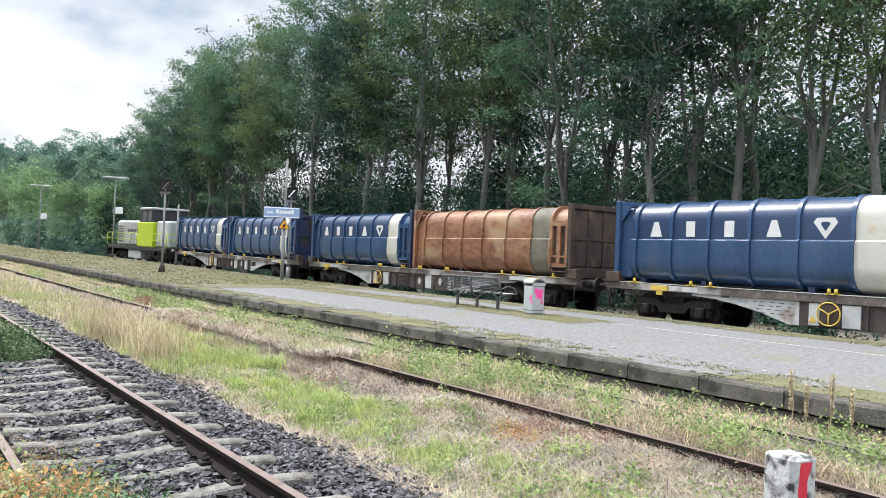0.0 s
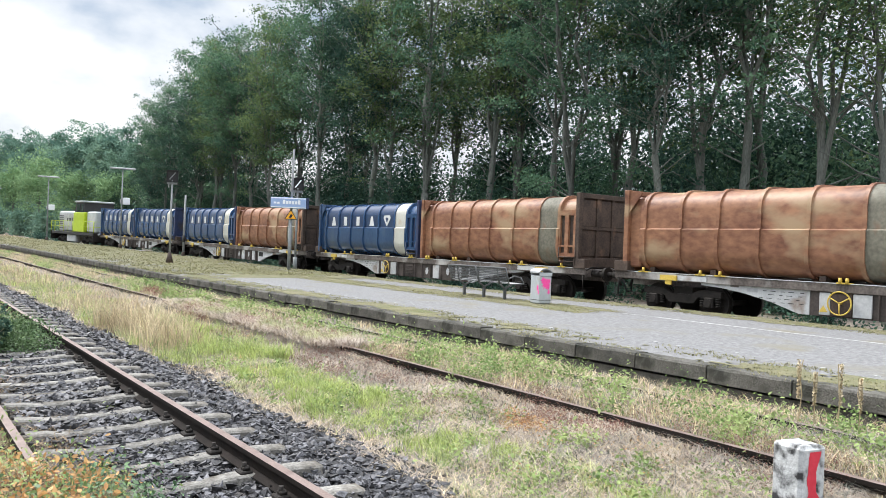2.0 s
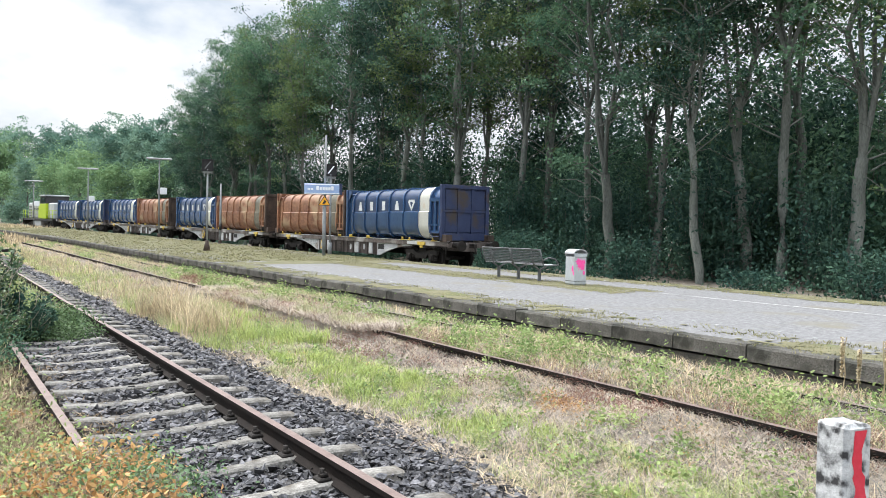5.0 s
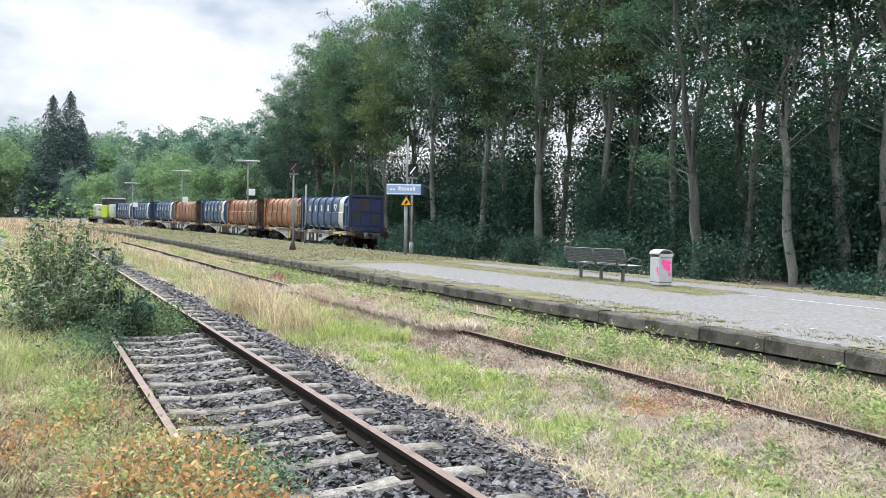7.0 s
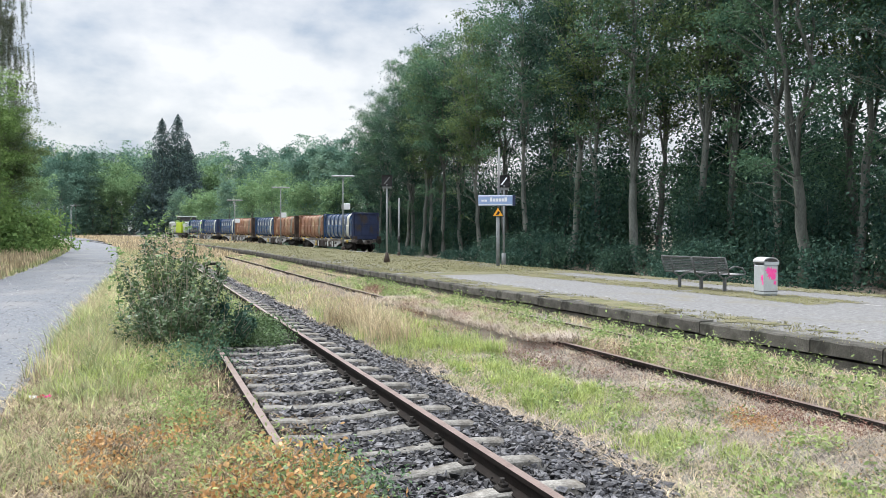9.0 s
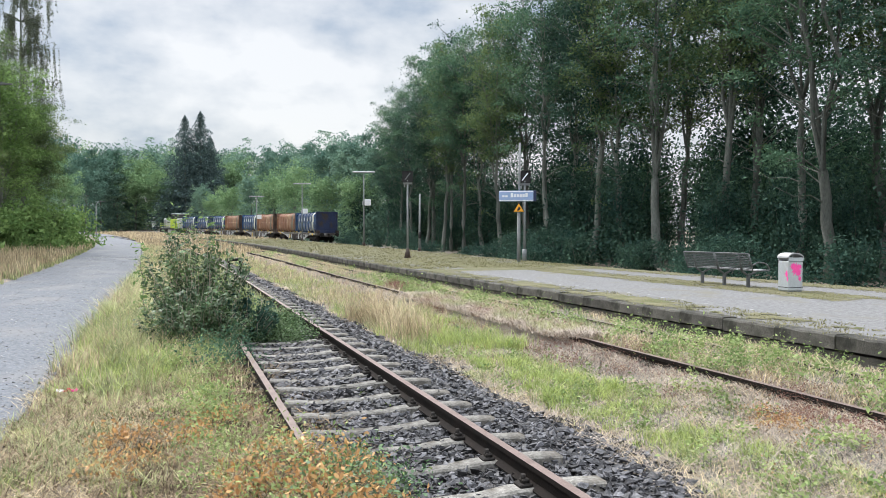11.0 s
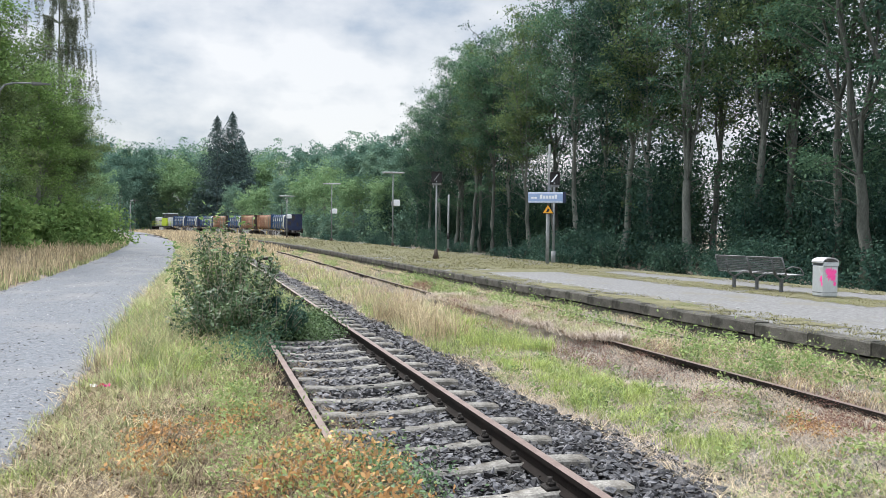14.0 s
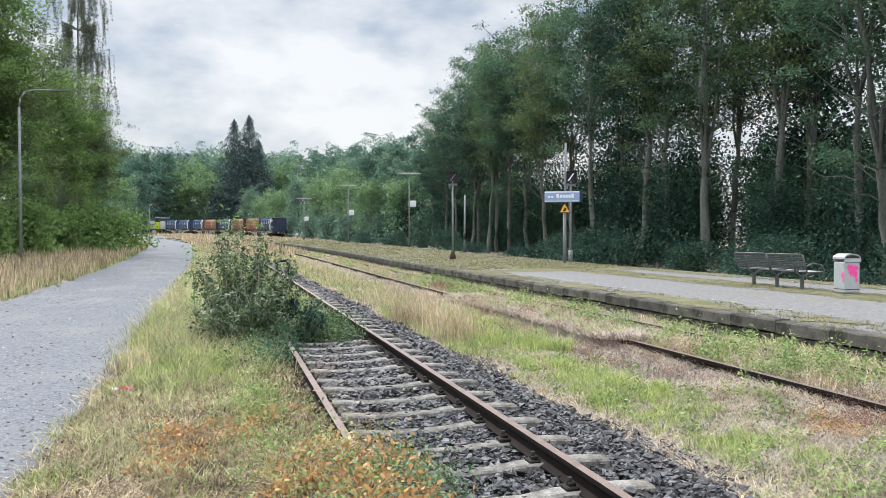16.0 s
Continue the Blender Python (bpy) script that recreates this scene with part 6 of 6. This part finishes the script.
    grass("platform_meadow", 26000, (8.95, 17.3, 29, 132), 0.06, 0.02, "moss", "short yellowed grass over the platform's end", 0.92, 0.3, 32, lean=1.0, z=PT - 0.01, far_grow=0.03, spread=0.2)
    # west of the path
    grass("bank_grass", 16000, (-13.5, -5.9, 18, 90), 0.55, 0.02, "grass_dry", "dry brown grass on the bank", 0.85, 0.4, 23, path=True, lean=0.3, tuft=8, spread=0.15)
    grass("bank_green", 5000, (-7.2, -5.7, 16, 90), 0.25, 0.02, "grass", "green grass beside the path", 0.7, 0.4, 24, path=True)
    grass("line_side_grass", 8000, (9.0, 17.6, 96, 190), 0.75, 0.035, "grass_dry", "tall dry grass along the curve of the line", 0.9, 0.2, 26, lean=0.3, tuft=8, spread=0.4)
    grass("far_meadow", 9000, (-1.2, 7, 60, 240), 0.45, 0.04, "grass_dry", "far dry meadow along the line", 0.85, 0.2, 25, path=True, lean=0.3, tuft=8, spread=0.4)


def moss_mat(u0, u1, y0, y1, cell, cover, seed, label, lift=0.004):
    """A thin ragged mat of moss on the paving."""
    vs, fs, seen = [], [], {}

    def corner(i, j):
        if (i, j) not in seen:
            seen[(i, j)] = len(vs)
            u, y = u0 + i * cell + 0.3 * cell * noise.noise((i * 1.7, j * 1.7, seed)), y0 + j * cell + 0.3 * cell * noise.noise((i * 1.7, j * 1.7, seed + 5))
            vs.append(at(u, y, PT + 0.6 * lift + 0.002 * abs(noise.noise((u * 6, y * 6, seed)))))
        return seen[(i, j)]
    nu = int((u1 - u0) / cell)
    for i in range(nu):
        for j in range(int((y1 - y0) / cell)):
            u, y = u0 + i * cell, y0 + j * cell
            q = 0.5 + 0.5 * noise.noise((u * 0.7, y * 0.45, seed)) + 0.35 * noise.noise((u * 2.6, y * 2.0, seed + 3)) + 0.2 * noise.noise((u * 7, y * 6, seed + 7))
            if q > 1 - cover * min(1, 2.2 * min(i + 0.4, nu - i) / nu + 0.35):
                fs.append((corner(i, j), corner(i + 1, j), corner(i + 1, j + 1), corner(i, j + 1)))
    mesh("moss", vs, fs, M["moss_mat"], None, label, kind="stuff")


M["moss_mat"] = mat("moss_mat", (0.085, 0.083, 0.046), (0.18, 0.168, 0.096), 5, 0.95, bump=1.0, fine=30, dirt=(0.10, 0.108, 0.045), dirt_scale=1.2, dirt_cover=0.52, bump_dist=0.03)
moss_mat(16.0, 17.34, 3, 36, 0.11, 0.78, 1, "olive moss along the platform edge")
moss_mat(12.9, 15.0, 12.2, 36, 0.11, 0.72, 2, "olive moss in a strip on the platform")
moss_mat(8.78, 10.0, 2, 36, 0.1, 0.55, 3, "moss and litter behind the kerb")
moss_mat(8.9, 17.34, 27, 60, 0.22, 0.78, 4, "yellowed grass mat over the platform's end", 0.006)
moss_mat(8.9, 17.34, 44, 133, 0.45, 1.1, 6, "yellowed grass mat over the platform's far end", 0.008)
M["leaf_bramble"] = mat("bramble_leaf", (0.05, 0.095, 0.045), (0.125, 0.19, 0.085), 2.2, 0.6, bump=0, spec=0.2, fine=9, island=0.3, trans=0.25, lo=0.4, hi=0.6)
M["leaf_ivy"] = mat("ivy_leaf", (0.06, 0.125, 0.062), (0.17, 0.26, 0.13), 3, 0.5, bump=0, spec=0.3, fine=9, island=0.3, trans=0.2)
M["lush"] = mat("lush_grass", (0.22, 0.3, 0.08), (0.48, 0.54, 0.2), 2, 0.6, bump=0, fine=8, island=0.35, trans=0.35)
M["seed"] = mat("seed_head", (0.46, 0.38, 0.25), (0.62, 0.53, 0.37), 4, 0.85, bump=0, fine=20, island=0.2)
M["twig"] = mat("dead_twig", (0.24, 0.2, 0.165), (0.54, 0.465, 0.39), 1.2, 0.85, bump=0, fine=6, island=0.3)
M["moss"] = mat("moss_grass", (0.14, 0.145, 0.068), (0.26, 0.24, 0.125), 1.2, 0.85, bump=0, fine=6, island=0.3, trans=0.2)
build_plants()


M["leaf_bush"] = mat("bush_leaf", (0.034, 0.072, 0.036), (0.125, 0.195, 0.078), 1.6, 0.5, bump=0, spec=0.4, fine=9, island=0.35, trans=0.25, lo=0.4, hi=0.6)


def bush(label, x, y, stems, foot_r, top_r, h, size, leaf):
    """Many thin stems that fan out from one stock, leaves in pairs along each of them."""
    t = thing("bush", label, "bush", Matrix.Translation((x, y, land(x, y))), "bushes beside the disused track")
    bm = bmesh.new()
    cs = []
    for i in range(stems):
        b = 2 * math.pi * (i + rng.random()) / stems
        w = math.sqrt(rng.random())
        p = Vector((math.cos(b) * foot_r * w * 0.6, math.sin(b) * foot_r * w * 0.6, -0.08))
        q = Vector((math.cos(b) * top_r * w, math.sin(b) * top_r * w, h * (1.05 - 0.45 * w * w) * (0.7 + 0.3 * rng.random())))
        pts = limb(bm, p, q, 0.011, 0.003, 4, 6, 0.035)
        for j in range(115):
            f = 0.12 + 0.88 * rng.random()
            k = min(5, int(f * 6))
            c = pts[k].lerp(pts[k + 1], f * 6 - k)
            a, r = rng.random() * 2 * math.pi, 0.03 + 0.09 * rng.random() * (1.1 - 0.6 * f)
            cs.append((c.x + r * math.cos(a), c.y + r * math.sin(a), c.z + 0.03 * rng.normal()))
    part("stem", bm, M["twig"], t)
    leaf_mesh("foliage", np.array(cs), size * (0.55 + 0.7 * rng.random(len(cs))), leaf, t, droop=0.5, up=0.8, fine=True)
    return t


def build_verge_bushes():
    bush("leafy dark green bush with upright stems beside the disused track", 0.4, 13.9, 62, 0.5, 1.0, 2.05, 0.04, M["leaf_bush"])
    bush("low spreading green bush beside the disused track", 0.2, 12.3, 40, 0.4, 0.75, 1.15, 0.036, M["leaf_bush"])
    bush("low dark green bush beside the disused track", 0.62, 12.5, 26, 0.4, 0.6, 1.0, 0.035, M["leaf_bush"])
    bush("low leafy bush leaning over the buried rail", 1.15, 13.7, 26, 0.4, 0.65, 1.0, 0.045, M["leaf_dark_shade"])
    # young shoots over the bush
    for i, (x, y, h) in enumerate(((-0.1, 14.6, 2.1), (0.15, 14.0, 2.15), (0.5, 14.5, 2.0), (-0.45, 14.2, 1.5))):
        t = thing("sapling", "thin young shoot with small leaves", "sapling", Matrix.Translation((x, y, land(x, y))), "saplings in the bush")
        bm = bmesh.new()
        pts = limb(bm, (0, 0, -0.1), (0.1 * rng.normal(), 0.1 * rng.normal(), h), 0.01, 0.003, 5, 6, 0.02)
        part("stem", bm, M["bark"], t)
        cs = np.repeat(np.array([tuple(p) for p in pts[2:]]), 22, 0)
        leaf_mesh("foliage", cs + rng.normal(size=cs.shape) * 0.09, 0.045 * (0.6 + 0.8 * rng.random(len(cs))), M["leaf_light"], t)
    # tall withered seed heads by the platform edge
    for y, u, h in ((4.22, 7.95, 0.72), (4.06, 7.98, 0.62), (3.8, 8.0, 0.74), (3.6, 8.0, 0.62)):
        t = thing("seed_stalk", "tall withered pale seed stalk", "plant", Matrix.Translation((u, y, land(u, y))), "seed stalks by the platform")
        bm = bmesh.new()
        limb(bm, (0, 0, -0.05), (0.03 * rng.normal(), 0.03 * rng.normal(), h), 0.008, 0.005, 5, 4, 0.008)
        part("stem", bm, M["grass_dry"], t)
        n = 420
        z = h * (0.42 + 0.58 * rng.random(n))
        leaf_mesh("seed_head", np.stack([rng.normal(size=n) * 0.008, rng.normal(size=n) * 0.008, z], 1), 0.013 * (0.6 + 0.8 * rng.random(n)), M["seed"], t)


build_verge_bushes()


# ---- sleepers, clips, ballast, kerb stones ----
def stones(name, pts, size, material, label):
    """Broken stones: six jittered corners each."""
    n = len(pts)
    corner = np.array([(1, 0, 0), (-1, 0, 0), (0, 1, 0), (0, -1, 0), (0, 0, 1), (0, 0, -1)], float)
    tri = np.array([(0, 2, 4), (2, 1, 4), (1, 3, 4), (3, 0, 4), (2, 0, 5), (1, 2, 5), (3, 1, 5), (0, 3, 5)])
    v = corner[None] * (0.6 + 0.8 * rng.random((n, 6, 1))) + rng.normal(size=(n, 6, 3)) * 0.3
    q = rng.normal(size=(n, 4))
    q /= np.linalg.norm(q, axis=1)[:, None]
    w, x, y, z = q.T
    R = np.stack([1 - 2 * (y * y + z * z), 2 * (x * y - z * w), 2 * (x * z + y * w), 2 * (x * y + z * w), 1 - 2 * (x * x + z * z), 2 * (y * z - x * w), 2 * (x * z - y * w), 2 * (y * z + x * w), 1 - 2 * (x * x + y * y)], 1).reshape(n, 3, 3)
    v = np.einsum("nij,nkj->nki", R, v) * np.array([1.15, 1.15, 0.7]) * size[:, None, None] + pts[:, None, :]
    me = bpy.data.meshes.new(name)
    me.vertices.add(6 * n)
    me.vertices.foreach_set("co", v.ravel())
    idx = (tri[None] + 6 * np.arange(n)[:, None, None]).astype(np.int32).ravel()
    me.loops.add(24 * n)
    me.loops.foreach_set("vertex_index", idx)
    me.polygons.add(8 * n)
    me.polygons.foreach_set("loop_start", np.arange(0, 24 * n, 3, dtype=np.int32))
    me.polygons.foreach_set("use_smooth", np.zeros(8 * n, dtype=bool))
    me.materials.append(material)
    me.update(calc_edges=True)
    me.validate()
    return tagged(new(name, me), label, kind="stuff")


def build_ballast():
    y0, y1, n = 1.0, 40.0, 52000
    f = rng.random(n)
    y = (y0 + 3) * ((y1 + 3) / (y0 + 3)) ** f - 3
    u = 0.6 + 3.5 * rng.random(n)
    keep = (u < 3.7 + 0.2 * np.sin(y * 1.3) + 0.3 * rng.random(n) - 0.012 * y) & ((y < 17) | (u > 2.0))
    u, y = u[keep], y[keep]
    z = np.where(u < 3.15, -0.2, -0.2 - 0.09 * (u - 3.15)) + rng.normal(size=len(u)) * 0.016
    x = u - np.array([bend(a) for a in y])
    z = z + np.array([rise(a) for a in y])
    s = 0.029 * (0.5 + 0.85 * rng.random(len(u))) * (1 + 0.03 * np.clip(y - 5, 0, 40))
    stones("ballast_stones", np.stack([x, y, z], 1), s, M["stone"], "dark grey broken stone ballast")
    n = 9000
    u, y = 0.7 + 3.1 * rng.random(n), -8 + 9 * rng.random(n)
    z = np.where(u < 3.15, -0.2, -0.2 - 0.09 * (u - 3.15)) + rng.normal(size=n) * 0.016
    stones("ballast_stones", np.stack([u, y, z], 1), 0.029 * (0.5 + 0.85 * rng.random(n)), M["stone"], "dark grey broken stone ballast")
    ribbon("ballast_bed", [(0.3, -0.235), (0.6, -0.215), (3.1, -0.215), (3.7, -0.25)], -12, 60, 1.5, M["ballast_bed"], "dark ballast bed of the disused track")


def build_sleepers():
    bm = bmesh.new()
    cuts = [(-1.3, -0.15, 0.09), (-1.05, -0.135, 0.093), (-0.55, -0.14, 0.09), (-0.3, -0.165, 0.076), (0.3, -0.165, 0.076), (0.55, -0.14, 0.09), (1.05, -0.135, 0.093), (1.3, -0.15, 0.09)]
    rows = []
    for x, z, w in cuts:
        rows.append([bm.verts.new(p) for p in ((x, -w - 0.03, -0.33), (x, -w, z - 0.015), (x, -w + 0.02, z), (x, w - 0.02, z), (x, w, z - 0.015), (x, w + 0.03, -0.33))])
    for a, b in zip(rows, rows[1:]):
        for i in range(5):
            bm.faces.new((a[i], b[i], b[i + 1], a[i + 1]))
    bm.faces.new(rows[0])
    bm.faces.new(rows[-1][::-1])
    bmesh.ops.recalc_face_normals(bm, faces=bm.faces[:])
    me = bpy.data.meshes.new("sleeper")
    bm.to_mesh(me)
    me.materials.append(M["sleeper"])
    bm = bmesh.new()
    for s in (-1, 1):
        box(bm, s * 0.045, -0.06, -0.15, s * 0.15, 0.06, -0.115, 0.01)
        box(bm, s * 0.06, -0.035, -0.12, s * 0.12, 0.035, -0.085, 0.01)
        tube(bm, (s * 0.10, 0, -0.12), (s * 0.10, 0, -0.055), 0.02, seg=6)
    clip = bpy.data.meshes.new("rail_clip")
    bm.to_mesh(clip)
    bm.free()
    clip.materials.append(M["iron"])
    near = tracks[0]
    y = 5.02 - 0.683 * 14
    while y < 46:
        ob = new("sleeper", me)
        ob.parent = near
        ob.matrix_basis = Matrix.Translation(at(1.74, y, 0.012 * rng.normal() * 0.6)) @ Matrix.Rotation(rng.normal() * 0.006, 4, "Z")
        if y < 26:
            for u in (0.987, 2.492):
                c = new("rail_clip", clip)
                c.parent = near
                c.matrix_basis = Matrix.Translation(at(u, y))
        y += 0.683


def build_kerb():
    shapes = []
    for k in range(4):
        bm = bmesh.new()
        n = 6
        r2 = np.random.default_rng(20 + k)
        prof = [(0.0, 0.085), (0.0, 0.262), (0.025, 0.287), (0.30, 0.287), (0.30, 0.085)]
        rows = []
        for i in range(n + 1):
            y = -0.566 + 1.132 * i / n
            rows.append([bm.verts.new((a + (0.004 * r2.normal() if j < 3 else 0), y, z + (0.004 * r2.normal() if 0 < j < 3 else 0))) for j, (a, z) in enumerate(prof)])
        for a, b in zip(rows, rows[1:]):
            for i in range(5):
                bm.faces.new((a[i], a[(i + 1) % 5], b[(i + 1) % 5], b[i]))
        bm.faces.new(rows[0][::-1])
        bm.faces.new(rows[-1])
        bmesh.ops.recalc_face_normals(bm, faces=bm.faces[:])
        me = bpy.data.meshes.new("kerb_stone")
        bm.to_mesh(me)
        bm.free()
        me.materials.append(M["kerb"])
        shapes.append(me)
    y = 5.28 - 1.155 * 12
    k = 0
    while y < 132:
        ob = new("kerb_stone", shapes[(k * 7 + k // 3) % 4])
        ob.parent = platform
        a = at(8.70, y, 0.006 * rng.normal())
        d = at(8.70, y + 0.5) - at(8.70, y - 0.5)
        ob.matrix_basis = Matrix.Translation(a) @ Euler((math.atan2(d.z, 1), 0, math.atan2(-d.x, d.y) + 0.006 * rng.normal())).to_matrix().to_4x4()
        y += 1.155
        k += 1
    # pale studs set in the paving along both edges
    bm = bmesh.new()
    box(bm, -0.024, -0.034, -0.02, 0.024, 0.034, 0.009, 0.005)
    stud = bpy.data.meshes.new("stud")
    bm.to_mesh(stud)
    bm.free()
    stud.materials.append(M["sign_white_worn"])
    for u in (10.2, 16.3):
        y = 3.6
        while y < 36:
            ob = new("stud", stud)
            ob.parent = platform
            ob.matrix_basis = Matrix.Translation(at(u + rng.normal() * 0.08, y, PT)) @ Matrix.Rotation(rng.normal() * 0.15, 4, "Z")
            y += 0.7 + 0.16 * rng.normal()
    ribbon("worn_line", [(14.28, PT + 0.003), (14.38, PT + 0.003)], 1, 12, 1, M["sign_white_worn"], "worn pale line on the paving", parent=platform)


M["sign_white_worn"] = mat("worn_line", (0.26, 0.26, 0.255), (0.44, 0.44, 0.435), 5, 0.85, bump=0.3, dirt=(0.2, 0.2, 0.2), dirt_scale=1.5, dirt_cover=0.5)
build_ballast()
build_sleepers()
build_kerb()


def build_path_stones():
    n = 24000
    y = 9.0 * (60 / 9.0) ** rng.random(n) - 4
    u = -5.7 + 4.4 * rng.random(n)
    e = np.abs(u + 1.42) < 0.25 + 0.3 * rng.random(n)
    keep = e | (rng.random(n) < 0.45)
    u, y = u[keep], y[keep]
    x = u - np.array([pathbend(a) for a in y])
    z = np.array([steps([(-5.75, -0.10), (-5.2, -0.075), (-3.6, -0.05), (-2.0, -0.075), (-1.42, -0.10), (0, -0.11)], a) + rise(b) for a, b in zip(u, y)])
    stones("path_stones", np.stack([x, y, z], 1), 0.010 * (0.4 + rng.random(len(u)) ** 2 * 1.3) * (1 + 0.02 * y), M["pebble"], "loose grey stones on the path")


M["pebble"] = mat("pebble", (0.10, 0.10, 0.105), (0.30, 0.30, 0.30), 9, 0.85, bump=0, fine=40, island=0.6)
build_path_stones()


motions()
